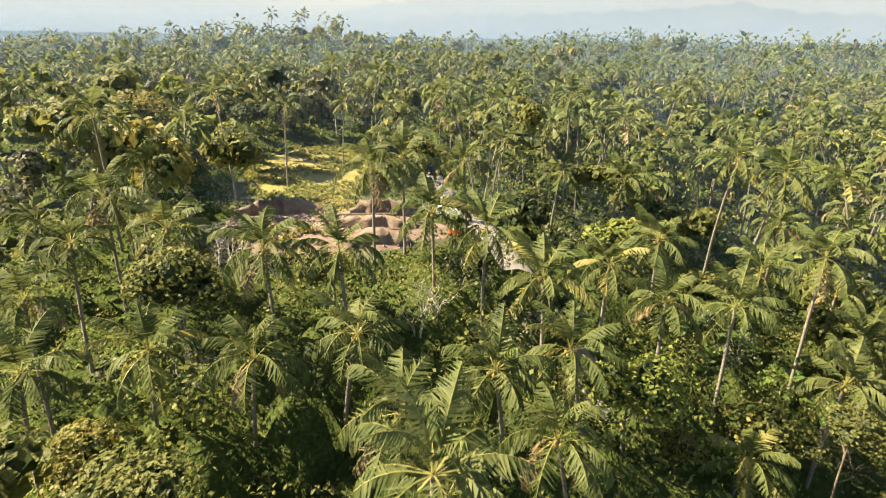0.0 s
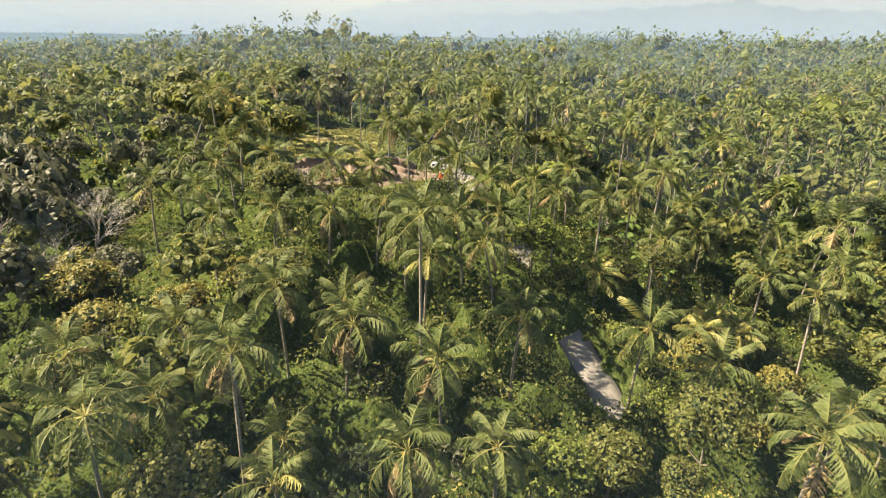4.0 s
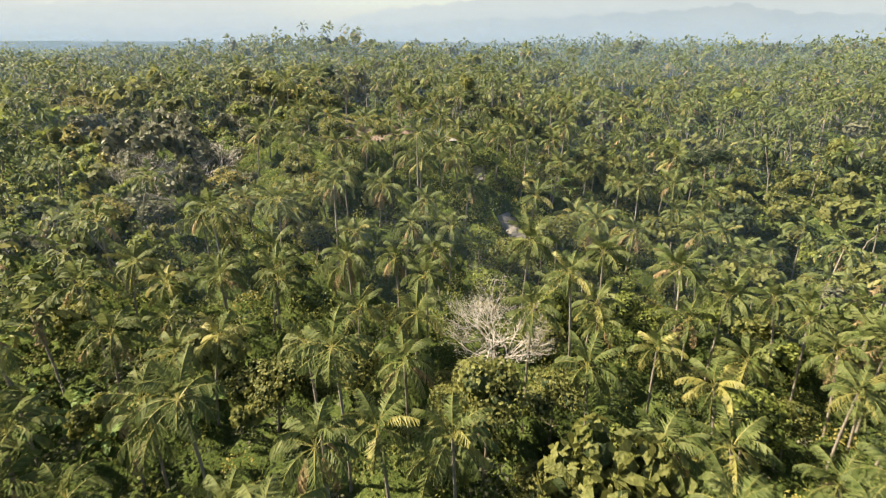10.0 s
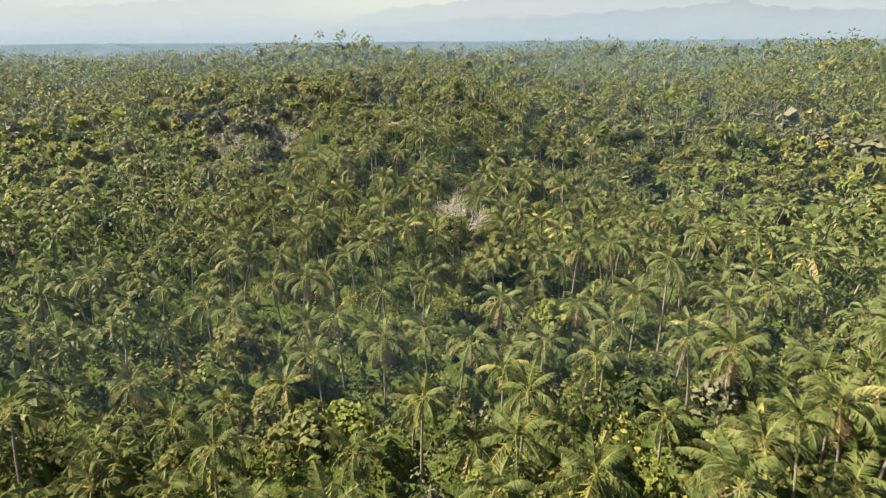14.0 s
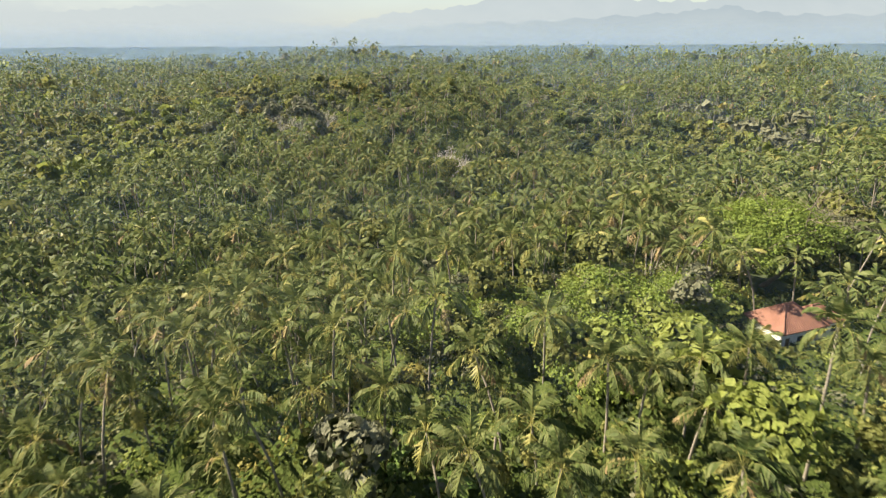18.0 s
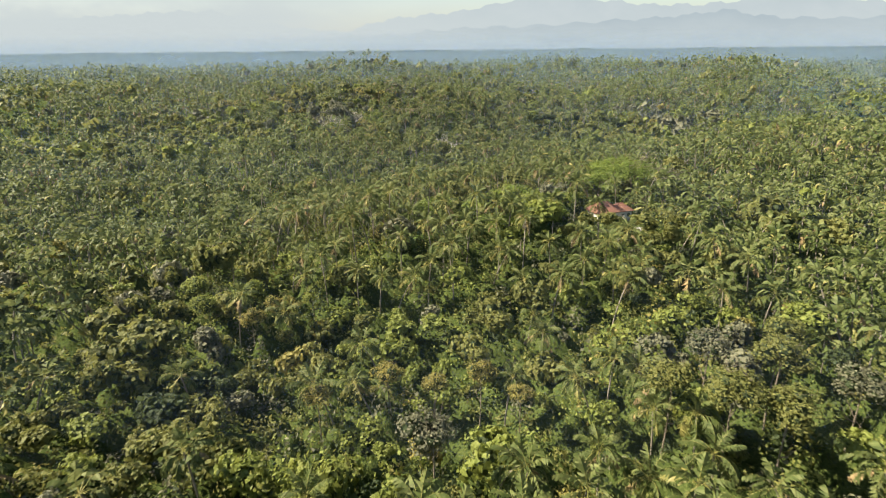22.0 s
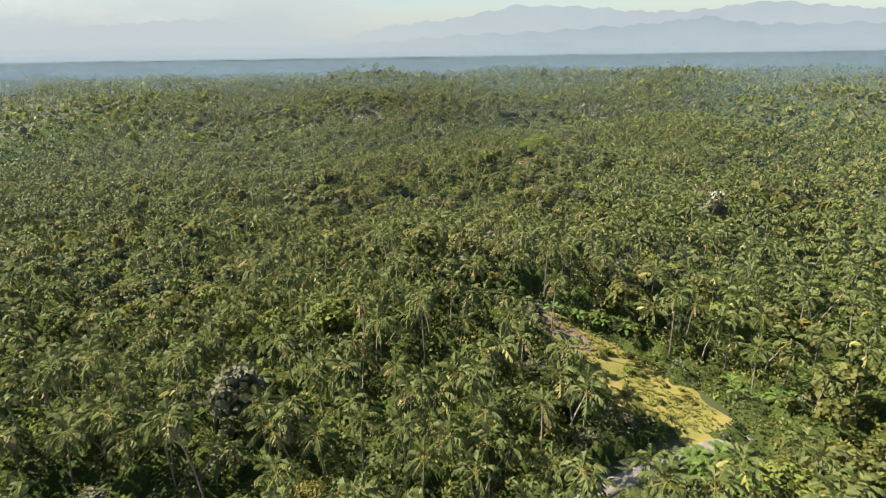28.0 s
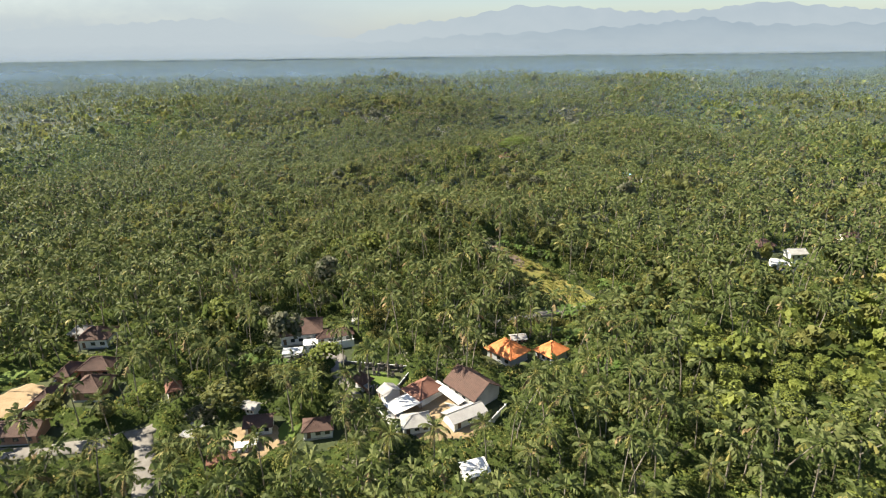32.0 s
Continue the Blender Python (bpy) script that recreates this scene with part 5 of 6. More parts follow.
house(148.0, -238.0, 4.0, 3.4, 0, 2.8, 0.4, "shed", M_WHITEROOF, M_WALL, "small white hut between palms", 0.3)
house(27.6, -467.4, 5.0, 3.6, 20, 2.6, 0.5, "shed", M_WHITEROOF, M_WALL, "white-roofed shed hidden by trees", 0.4)

# ---------------------------------------------------------------- the temple yard
house(0.2, -436.8, 3.6, 2.8, -42, 2.4, 1.6, "hip", M_TILE, M_BRICKWALL, "small brown-roofed temple pavilion", 0.6, 0, 0, "pavilion", True)


def shrine(x, y, tiers, h, label):
    """A slim stone shrine with thatched tiers."""
    g = float(land(x, y))
    t = tagged(new("shrine"), label, "shrine", "temple shrines")
    t.location = (x, y, g)
    part("pedestal", box_bm(-0.45, 0.45, -0.45, 0.45, -0.2, h * 0.3, 0.06), M_STONE, t)
    part("shaft", box_bm(-0.28, 0.28, -0.28, 0.28, h * 0.3, h * 0.66, 0.03), M_STONE, t)
    for k in range(tiers):
        z, r = h * 0.66 + k * 0.42, 0.72 - 0.13 * k
        bm = bmesh.new()
        bmesh.ops.create_cone(bm, cap_ends=True, segments=4, radius1=r, radius2=r * 0.35, depth=0.36, matrix=pose(0, 0, z + 0.18, 0, 0, 45))
        part("thatch_tier", bm, M_THATCH, t)
    part("finial", box_bm(-0.06, 0.06, -0.06, 0.06, h * 0.66 + tiers * 0.42 - 0.1, h * 0.66 + tiers * 0.42 + 0.35, 0.02), M_STONE, t)


for k in range(13):
    shrine(-1.5 + (k % 7) * 1.9 + 0.4 * math.sin(k * 3), -429.4 - 2.6 * (k // 7) - 0.28 * (k % 7), 1 + (k * 5) % 3, 2.2 + 0.25 * (k % 4), "dark stone temple shrine with black thatched tiers")
garden_wall(-6.6, -429.8, 2.2, -440.0, 1.3, M_BRICKWALL, "low weathered temple wall")
garden_wall(-5.5, -427.8, 12.0, -430.5, 1.2, M_STONE, "dark mossy temple wall")
garden_wall(12.2, -430.8, 9.4, -438.6, 1.2, M_STONE, "dark mossy temple wall")


def temple_gate(x, y, yaw):
    """A pair of stepped stone gate halves."""
    t = tagged(new("split_gate"), "dark stone split gate of the temple", "gate")
    t.matrix_world = pose(x, y, float(land(x, y)), 0, 0, yaw)
    for sd in (-1, 1):
        for k in range(5):
            a, b = sd * 0.5, sd * (1.5 - 0.22 * k)
            part("stone_step", box_bm(min(a, b), max(a, b), -0.4 + 0.04 * k, 0.4 - 0.04 * k, 0.62 * k - 0.1, 0.62 * (k + 1) - 0.1, 0.03), M_STONE, t)


temple_gate(4.0, -440.4, -35)


# ---------------------------------------------------------------- the bare tree and leafless scrub
def bare_branches(seed, height, spread, forks, depth, r0, sides=5):
    """A leafless tree: limbs that fork again and again into fine twigs."""
    r = np.random.default_rng(seed)
    trunk, limbs, twigs = [], [], []

    def grow(p, d, ln, rad, level):
        mid = p + d * ln * 0.5 + r.normal(0, 0.05 * ln, 3)
        end = p + d * ln + r.normal(0, 0.08 * ln, 3)
        piece = (*tube([p, mid, end], [rad, rad * 0.8, rad * 0.6], max(3, sides - level)), 0)
        (trunk if level == 0 else limbs if level < 3 else twigs).append(piece)
        if level >= depth:
            return
        for k in range(forks[min(level, len(forks) - 1)]):
            nd = d + r.normal(0, spread, 3)
            nd[2] = abs(nd[2]) * 0.75 + 0.12
            nd /= np.linalg.norm(nd)
            grow(p + (end - p) * r.uniform(0.55, 1.0), nd, ln * r.uniform(0.6, 0.85), rad * 0.58, level + 1)

    grow(np.array([0.0, 0, -0.3]), np.array([0.03, 0.02, 1.0]), height * 0.30, r0, 0)
    return merge(trunk), merge(limbs), merge(twigs)


def bare_tree(x, y, height, spread, forks, depth, r0, seed, label, name="bare_tree", turn=0.0):
    t = tagged(new(name), label, "tree", "leafless trees")
    t.location, t.rotation_euler = (x, y, float(land(x, y))), (0, 0, turn)
    a, b, c = bare_branches(seed, height, spread, forks, depth, r0)
    part_raw("trunk", a, [M_DEAD], t)
    part_raw("branch", b, [M_DEAD], t)
    part_raw("twig_spray", c, [M_DEAD], t)
    return t


bare_tree(10.4, -28.6, 19.0, 0.62, (6, 4, 3, 3, 3, 2), 6, 0.19, 5, "large leafless pale grey tree above green undergrowth")
for k, (x, y, h) in enumerate(((-17.8, 47.5, 8), (-20.5, 50, 7), (-15, 49.5, 7.5), (-1.4, 40.5, 9), (0.2, 41.5, 8.5), (26.8, 53.4, 6), (-22, 54, 6), (38, -362, 9), (35.5, -366, 8), (-3.6, -443.5, 5), (64.5, -158, 8), (-47, 12, 9), (-44, 15, 8))):
    bare_tree(x, y, h, 0.34, (3, 3, 3, 2), 4, 0.10, 30 + k, "thin leafless grey sapling among the undergrowth", "bare_sapling", k * 1.9)


for k, (x, y, h) in enumerate(((-50, 36, 14), (-56, 33, 13), (-62, 40, 14), (-46, 42, 13), (-54, 46, 14), (-66, 36, 13), (-45, 31, 12), (-60, 51, 14), (-72, 46, 13), (-50, 28, 11), (-58, 27, 11))):
    bare_tree(x, y, h, 0.5, (4, 3, 3, 3, 2, 2), 6, 0.21, 70 + k, "leafless grey-brown tree on the dry hillside", "bare_tree", k * 2.3)


# ---------------------------------------------------------------- spreading trees with fine flat foliage
def umbrella_tree(x, y, top, radius, seed, mat, label, n=84, m=170):
    """A wide flat-topped tree with layered feathery foliage."""
    r = np.random.default_rng(seed)
    g = float(land(x, y)) - 0.2
    t = tagged(new("umbrella_tree"), label, "tree", "spreading trees")
    t.location = (x, y, g)
    h = top - g
    lb = tree_limbs(seed, h - 2.0, radius, 9, 7, 3, 1.0)
    lb[0][:, 2] += h - 2.0
    part_raw("trunk", lb, [M_BARK], t, "", True)
    az, rr = r.uniform(0, 6.28, n), np.sqrt(r.random(n)) * radius * 0.86
    out = []
    for k in range(n):
        c = np.array([math.cos(az[k]) * rr[k], math.sin(az[k]) * rr[k], h - 1.0 - 0.42 * radius * (rr[k] / radius) ** 2.2 - r.uniform(0, 1.6)])
        d = r.normal(0, 1, (m, 3)) * np.array([1.2, 1.2, 0.42])
        v, q = leaf_cards(r, c + d, d * [0.5, 0.5, 1.0] + [0, 0, 0.7], 0.24, 0.5)
        out.append((v, q, 0))
    part_raw("crown", merge(out), [mat], t)
    return t


umbrella_tree(73.5, -116.0, 27.5, 13.5, 3, M_FEATHER, "large spreading tree with bright green flat-topped crown")
for k, (x, y, z, w) in enumerate(((8, -152, 22.5, 5), (14, -148, 22, 5.5), (16, -155, 22.5, 4.5), (22, -157, 23.5, 5.5), (27, -150, 24, 6), (34, -144, 24.5, 6.5), (42, -150, 24.5, 6.5),
                                  (33, -158, 24, 6), (41, -158, 23, 6), (27, -166, 23, 5), (35, -166, 23, 5.5), (47, -143, 23.5, 6), (22, -144, 22, 5))):
    umbrella_tree(x, y, z, w, 60 + k, M_FEATHER, "slender feathery tree with bright light green crown", 30, 150)
umbrella_tree(66.0, -123.0, 25.0, 9.0, 8, M_FEATHER, "large spreading tree with bright green flat-topped crown")
umbrella_tree(58.0, -110.0, 22.0, 5.5, 9, M_LEAFG, "spreading tree with pale pinkish grey dry crown", 22, 70)
umbrella_tree(96.0, -103.0, 21.5, 9.0, 7, M_LEAFG, "spreading tree with pale pinkish grey dry crown")


# ---------------------------------------------------------------- banana plants
def banana_leaf(r, ln, lift):
    s = np.linspace(0, 1, 6)
    ang = lift - 1.7 * s ** 1.5
    x, z = np.cumsum(np.cos(ang)) * ln / 6, np.cumsum(np.sin(ang)) * ln / 6
    w = 0.30 * np.sin(np.clip(s * 0.93 + 0.07, 0, 1) * math.pi) ** 0.6 * ln / 2.2
    v = np.concatenate([np.stack([x, w, z - 0.10 * w], 1), np.stack([x, 0 * w, z], 1), np.stack([x, -w, z - 0.10 * w], 1)])
    q = [(i, i + 1, 7 + i, 6 + i) for i in range(5)] + [(6 + i, 7 + i, 13 + i, 12 + i) for i in range(5)]
    return v, np.array(q)


M_STEM = rough_mat("banana_stem", [(0.3, (0.12, 0.14, 0.05)), (0.65, (0.24, 0.22, 0.11))], 1.0, 6.0, 0.7, 0.3, 0.02)
leaf_meshes = [raw_mesh("banana_leaf", *(lambda c: (c[0], c[1], None, [M_BANANA], None, True))(banana_leaf(np.random.default_rng(k), 2.1 + 0.25 * k, 1.25 - 0.2 * k))) for k in range(4)]
stem_mesh = raw_mesh("stem", *(lambda c: (c[0], c[1], None, [M_STEM], None, True))(tube([(0, 0, -0.2), (0, 0, 1.2), (0.03, 0, 2.3)], [0.16, 0.13, 0.08], 7)))


def banana_plant(x, y, turn, size):
    t = tagged(new("banana_plant"), "leafy green banana plant with broad torn leaves", "banana plant", "banana plants")
    t.location, t.scale, t.rotation_euler = (x, y, float(land(x, y))), (size, size, size), (0, 0, turn)
    new("stem", stem_mesh).parent = t
    for k in range(8):
        lf = new("leaf", leaf_meshes[(k * 3) % 4])
        lf.parent, lf.location, lf.rotation_euler = t, (0, 0, 2.0), (0, 0, k * 2.4)


for cx, cy, rx, ry, n in ((55, -343, 12, 3, 16), (66, -391, 12, 6, 26), (84, -366, 9, 6, 12), (76, -402, 13, 8, 26), (62, -411, 9, 6, 16), (-28, -430, 10, 4, 8), (66, -430, 10, 6, 14), (30, 50, 8, 8, 8), (-30, -35, 12, 8, 12), (3, -180, 10, 6, 8)):
    for k in range(n):
        a, rr = rng.uniform(0, 6.28), math.sqrt(rng.random())
        banana_plant(cx + rx * rr * math.cos(a), cy + ry * rr * math.sin(a), float(rng.uniform(0, 6.28)), float(rng.uniform(0.85, 1.35)))


# ---------------------------------------------------------------- the dug clearing
def heap(x, y, rx, ry, h, seed, mat, label, name="soil_mound"):
    """An uneven heap of loose earth."""
    r = np.random.default_rng(seed)
    na, nr = 34, 10
    ang = np.arange(na) / na * 2 * math.pi
    vs = []
    for k in range(nr):
        f = 1 - k / (nr - 1)
        rad = f * (1 + 0.22 * np.sin(ang * 2 + seed) + 0.13 * np.sin(ang * 5 + 2 * seed)) + 0.015
        px_, py_ = x + np.cos(ang) * rx * rad, y + np.sin(ang) * ry * rad
        z = land(px_, py_) + 0.1 + 0.62 * h * (1 - f) ** 0.8 * (1 + r.normal(0, 0.34, na)) - 0.5 * (k == 0)
        vs.append(np.stack([px_, py_, z], 1))
    q = [(k * na + a, k * na + (a + 1) % na, (k + 1) * na + (a + 1) % na, (k + 1) * na + a) for k in range(nr - 1) for a in range(na)]
    return tagged(new(name, raw_mesh(name, np.concatenate(vs), q, None, [mat], None, True)), label, "soil heap", "soil heaps")


def earth_bank(line, h, back, seed, label):
    """A cut terrace edge: a steep ragged face of soil with a top that runs back into the hill."""
    r = np.random.default_rng(seed)
    p = []
    for (ax, ay), (bx, by) in zip(line[:-1], line[1:]):
        n = max(2, int(math.hypot(bx - ax, by - ay) / 0.7))
        p += [(ax + (bx - ax) * k / n, ay + (by - ay) * k / n) for k in range(n)]
    p = np.array(p + [line[-1]], float)
    p[:, 1] += r.normal(0, 0.4, len(p))
    hh = h * np.sin(np.linspace(0.18, math.pi - 0.18, len(p))) ** 0.5 * (1 + r.normal(0, 0.08, len(p)))
    rows = []
    for dy, dz in ((-0.9, -0.3), (-0.45, 0.25), (-0.15, 0.7), (0.05, 1.0), (1.2, 1.02), (back * 0.6, 0.85), (back, 0.0)):
        x, y = p[:, 0] + r.normal(0, 0.12, len(p)), p[:, 1] + dy + r.normal(0, 0.12, len(p))
        rows.append(np.stack([x, y, land(x, y) + np.where(dz < 0, dz, hh * dz * (1 + r.normal(0, 0.1, len(p))))], 1))
    n = len(p)
    q = [(a * n + k, a * n + k + 1, (a + 1) * n + k + 1, (a + 1) * n + k) for a in range(6) for k in range(n - 1)]
    return tagged(new("earth_bank", raw_mesh("earth_bank", np.concatenate(rows), q, None, [M_EARTH, M_MEADOW], [int(k // (n - 1) > 3) for k in range(len(q))], False)), label, "earth bank", "earth banks")


earth_bank(((-27, 70.5), (-23, 73.5), (-18, 74), (-15, 72)), 1.9, 4.5, 3, "curved cut bank of reddish brown soil")
earth_bank(((-12, 73.5), (-7, 74.5), (-3.5, 75)), 2.2, 5.0, 4, "steep dark cut bank below the terrace")
earth_bank(((-13, 64.5), (-8, 65.5), (-3, 66.5)), 1.5, 3.2, 5, "lower step of dug soil")
earth_bank(((-11, 58), (-7, 59), (-3.5, 60)), 1.3, 2.6, 6, "lowest ragged step of dug soil")
for k, (x, y, rx, ry, h) in enumerate(((-21, 67.5, 2.6, 1.8, 1.3), (-17.5, 66, 2.0, 1.6, 1.1), (-23.5, 65, 1.8, 1.3, 0.8), (-14.5, 69, 2.2, 1.5, 1.5), (-9, 69.5, 1.6, 1.1, 0.9), (-5.5, 70, 1.5, 1.1, 0.8), (-6.5, 62, 1.6, 1.2, 0.7), (-10.5, 61.5, 1.8, 1.2, 0.8), (-18, 61, 2.4, 1.4, 0.8))):
    heap(x, y, rx, ry, h, k + 2, M_EARTH, "loose heap of dug brown soil")
rs = np.random.default_rng(11)
stone = broad_crown(5, 1, 1, 0.01, 1.0, 0, True)
n_st = 900
sx_, sy_ = rs.normal(-13, 7.0, n_st), rs.normal(66, 4.2, n_st)
stuff("rubble", [strew(stone, np.stack([sx_, sy_, land(sx_, sy_) + 0.3], 1), rs.uniform(0, 6.28, n_st), rs.uniform(0.3, 1.0, n_st) ** 1.5, None, rs.uniform(0.3, 0.8, n_st))],
      [rough_mat("quarry_stone", [(0.3, (0.22, 0.16, 0.12)), (0.65, (0.42, 0.35, 0.28))], 0.8, 5.0, 0.95, 0.5, 0.05)], "scattered lumps of broken stone and soil", "rubble")
for k, (x, y, yaw, ln) in enumerate(((-9.5, 72.6, 4, 7.5), (-2.0, 71.2, -12, 3.2), (-21.0, 54.0, -14, 4.5), (-6, 64.0, 9, 4.0))):
    lg = tagged(new("log"), "pale felled log lying on the dug earth", "log", "felled logs")
    lg.matrix_world = pose(x, y, float(land(x, y)) + 0.45, 0, 0, yaw)
    part("stem", bar_bm((-ln / 2, 0, 0), (ln / 2, 0, 0.05), 0.13), M_BARK, lg)
    part("cut_end", bar_bm((ln / 2, 0, 0.05), (ln / 2 + 0.02, 0, 0.05), 0.14), M_DUST, lg)

# ---------------------------------------------------------------- parked vehicles
def painted(name, col, rough=0.3):
    m, nt, b, out = nodes_of(name)
    n = tex_noise(nt, 3.0, 3.0)
    nt.links.new(mixc(nt, n, col, tuple(c * 0.8 for c in col)), b.inputs["Base Color"])
    b.inputs["Roughness"].default_value = rough
    return m


M_NAVY, M_WHITEP, M_TYRE, M_ORANGEP = painted("dark_blue_paint", (0.02, 0.03, 0.07)), painted("white_paint", (0.74, 0.74, 0.72)), painted("tyre_rubber", (0.02, 0.02, 0.02), 0.9), painted("orange_plastic", (0.75, 0.14, 0.04), 0.5)


def wheel_bm(r, w):
    bm = bmesh.new()
    bmesh.ops.create_cone(bm, cap_ends=True, segments=16, radius1=r, radius2=r, depth=w, matrix=pose(0, 0, 0, 90, 0, 0))
    bmesh.ops.bevel(bm, geom=[e for e in bm.edges if e.calc_length() < r * 0.6], offset=0.03, segments=1, affect="EDGES")
    return bm


def truck(x, y, yaw, bed_mat, cab_mat, label, size=1.0):
    t = tagged(new("truck"), label, "truck", "parked vehicles")
    t.matrix_world = pose(x, y, float(land(x, y)) + 0.36, 0, 0, yaw) @ Matrix.Scale(size, 4)
    part("chassis", box_bm(-2.5, 2.4, -0.4, 0.4, 0.55, 0.75, 0.02), M_TYRE, t)
    cab = part("cab", box_bm(1.1, 2.5, -0.9, 0.9, 0.65, 2.15, 0.14), cab_mat, t)
    part("windscreen", box_bm(2.47, 2.52, -0.75, 0.75, 1.35, 1.95, 0.02), M_GLASS, cab, "dark windscreen")
    for sd in (-1, 1):
        part("side_window", box_bm(1.5, 2.2, sd * 0.905 - 0.015, sd * 0.905 + 0.015, 1.35, 1.9, 0.01), M_GLASS, cab)
    bed = part("load_bed", box_bm(-2.6, 1.0, -1.0, 1.0, 0.75, 0.9, 0.02), bed_mat, t)
    for a in ((-2.6, 1.0, -1.0, -0.92), (-2.6, 1.0, 0.92, 1.0), (-2.6, -2.52, -0.92, 0.92), (0.92, 1.0, -0.92, 0.92)):
        part("side_board", box_bm(a[0], a[1], a[2], a[3], 0.9, 1.75, 0.01), bed_mat, bed)
    for wx_ in (-1.6, 1.8):
        for wy_ in (-0.82, 0.82):
            w = part("wheel", wheel_bm(0.42, 0.26), M_TYRE, t)
            w.location = (wx_, wy_, 0.42)
    return t


truck(-1.9, 121.0, 80, M_NAVY, M_NAVY, "dark blue open-bed truck parked on the hill lane", 1.3)
truck(1.3, 75.0, 160, M_WHITEP, M_WHITEP, "small white pickup parked beside the clearing", 0.72)
truck(-21.0, -457.0, 100, M_WHITEP, M_WHITEP, "small white truck parked in the dusty yard", 0.7)
for k, (x, y) in enumerate(((1.7, 64.0), (2.3, 64.5), (1.3, 64.9))):
    dr = tagged(new("drum"), "bright orange plastic drum standing beside the lane", "drum", "orange drums")
    dr.location = (x, y, float(land(x, y)) + 0.3)
    bm = bmesh.new()
    bmesh.ops.create_cone(bm, cap_ends=True, segments=20, radius1=0.32, radius2=0.32, depth=1.1, matrix=pose(0, 0, 0.55))
    bmesh.ops.bevel(bm, geom=[e for e in bm.edges if abs(e.verts[0].co.z - e.verts[1].co.z) < 0.01], offset=0.05, segments=2, affect="EDGES")
    part("barrel", bm, M_ORANGEP, dr)
    part("lid", bar_bm((0, 0, 1.1), (0, 0, 1.16), 0.27), M_WHITEP, dr, "white lid")

# ---------------------------------------------------------------- low growth on the open places
def tufts(name, cx, cy, rx, ry, turn, n, size, high, mats, label, seed):
    r = np.random.default_rng(seed)
    a, rr = r.uniform(0, 6.28, n), np.sqrt(r.random(n))
    x0, y0 = rx * rr * np.cos(a), ry * rr * np.sin(a)
    x, y = cx + x0 * math.cos(turn) - y0 * math.sin(turn), cy + x0 * math.sin(turn) + y0 * math.cos(turn)
    keep = patchy(x, y, 3.5, seed) > 0.3
    x, y = x[keep], y[keep]
    blades = []
    for k in range(9):
        az, ln = k * 0.7 + r.normal(0, 0.2), r.uniform(0.6, 1.0)
        d = np.array([math.cos(az), math.sin(az), 0])
        s = np.array([-d[1], d[0], 0]) * 0.11
        b0 = d * 0.08
        m_, e_ = b0 + d * 0.25 * ln + [0, 0, 0.6 * ln], b0 + d * 0.55 * ln + [0, 0, 0.95 * ln]
        blades.append((np.stack([b0 - s, b0 + s, m_ + s, m_ - s]), np.array([[0, 1, 2, 3]]), k % len(mats)))
        blades.append((np.stack([m_ - s, m_ + s, e_ + s * 0.2, e_ - s * 0.2]), np.array([[0, 1, 2, 3]]), k % len(mats)))
    return stuff(name, [strew(merge(blades), np.stack([x, y, land(x, y) + 0.15], 1), r.uniform(0, 6.28, len(x)), r.uniform(0.6, 1.5, len(x)) * size, None, r.uniform(0.5, 1.4, len(x)) * high)], mats, label, "grass")


tufts("meadow_grass", -25, 114, 13, 29, 0.12, 1800, 0.9, 0.8, [M_GRASS, M_LEAFB], "tufts of yellow-green meadow grass", 4)
tufts("field_grass", 55.5, -360, 23, 9, -0.86, 1100, 0.75, 0.5, [M_GRASS, M_LEAFB, M_SHRUB], "dry yellow grass and weeds on the sloping field", 5)
tufts("terrace_grass", -16, 81, 12, 6, 0.05, 350, 1.0, 0.6, [M_GRASS], "short dry grass on the terrace", 6)
tufts("verge_grass", -20, 58, 8, 6, 0.1, 260, 1.2, 0.9, [M_GRASS, M_LEAFG], "weeds round the dug clearing", 7)

# shrubs dotted on the field
for k in range(26):
    a, rr = rng.uniform(0, 6.28), math.sqrt(rng.random())
    x0, y0 = 22 * rr * math.cos(a), 8 * rr * math.sin(a)
    x, y = 56 + x0 * 0.68 + y0 * 0.73, -360 - x0 * 0.73 + y0 * 0.68
    if x < 50:
        continue
    sh = tagged(new("shrub"), "low rounded green shrub on the dry field", "shrub", "field shrubs")
    sh.location = (x, y, float(land(x, y)) + 0.3)
    c = new("foliage", crown_a[(0, 2, 7, 3)[k % 4]])
    s_ = float(rng.uniform(0.7, 1.5))
    c.parent, c.location, c.scale = sh, (0, 0, s_ * 0.35), (s_, s_, s_ * 0.75)

# ---------------------------------------------------------------- low cloud before the mountains
m_mist, ntm, bm_, om_ = nodes_of("cloud_haze_glow")
# the daylight on cloud and foot haze is a fixed glow
em = ntm.nodes.new("ShaderNodeEmission")
em.inputs["Color"].default_value = (0.196, 0.222, 0.232, 1)
em.inputs["Strength"].default_value = 1.0
tp = ntm.nodes.new("ShaderNodeBsdfTransparent")
mm = ntm.nodes.new("ShaderNodeMixShader")
uvm = ntm.nodes.new("ShaderNodeAttribute")
uvm.attribute_name = "cloud_amount"
wisp = ramp(ntm, tex_noise(ntm, 0.0022, 5.0, 0.62, "pos", (1, 1, 2.6)), [(0.15, (0.62, 0.62, 0.62)), (0.55, (1, 1, 1))])
mul = ntm.nodes.new("ShaderNodeMath")
mul.operation = "MULTIPLY"
ntm.links.new(uvm.outputs["Fac"], mul.inputs[0])
ntm.links.new(wisp, mul.inputs[1])
ntm.links.new(mul.outputs[0], mm.inputs[0])
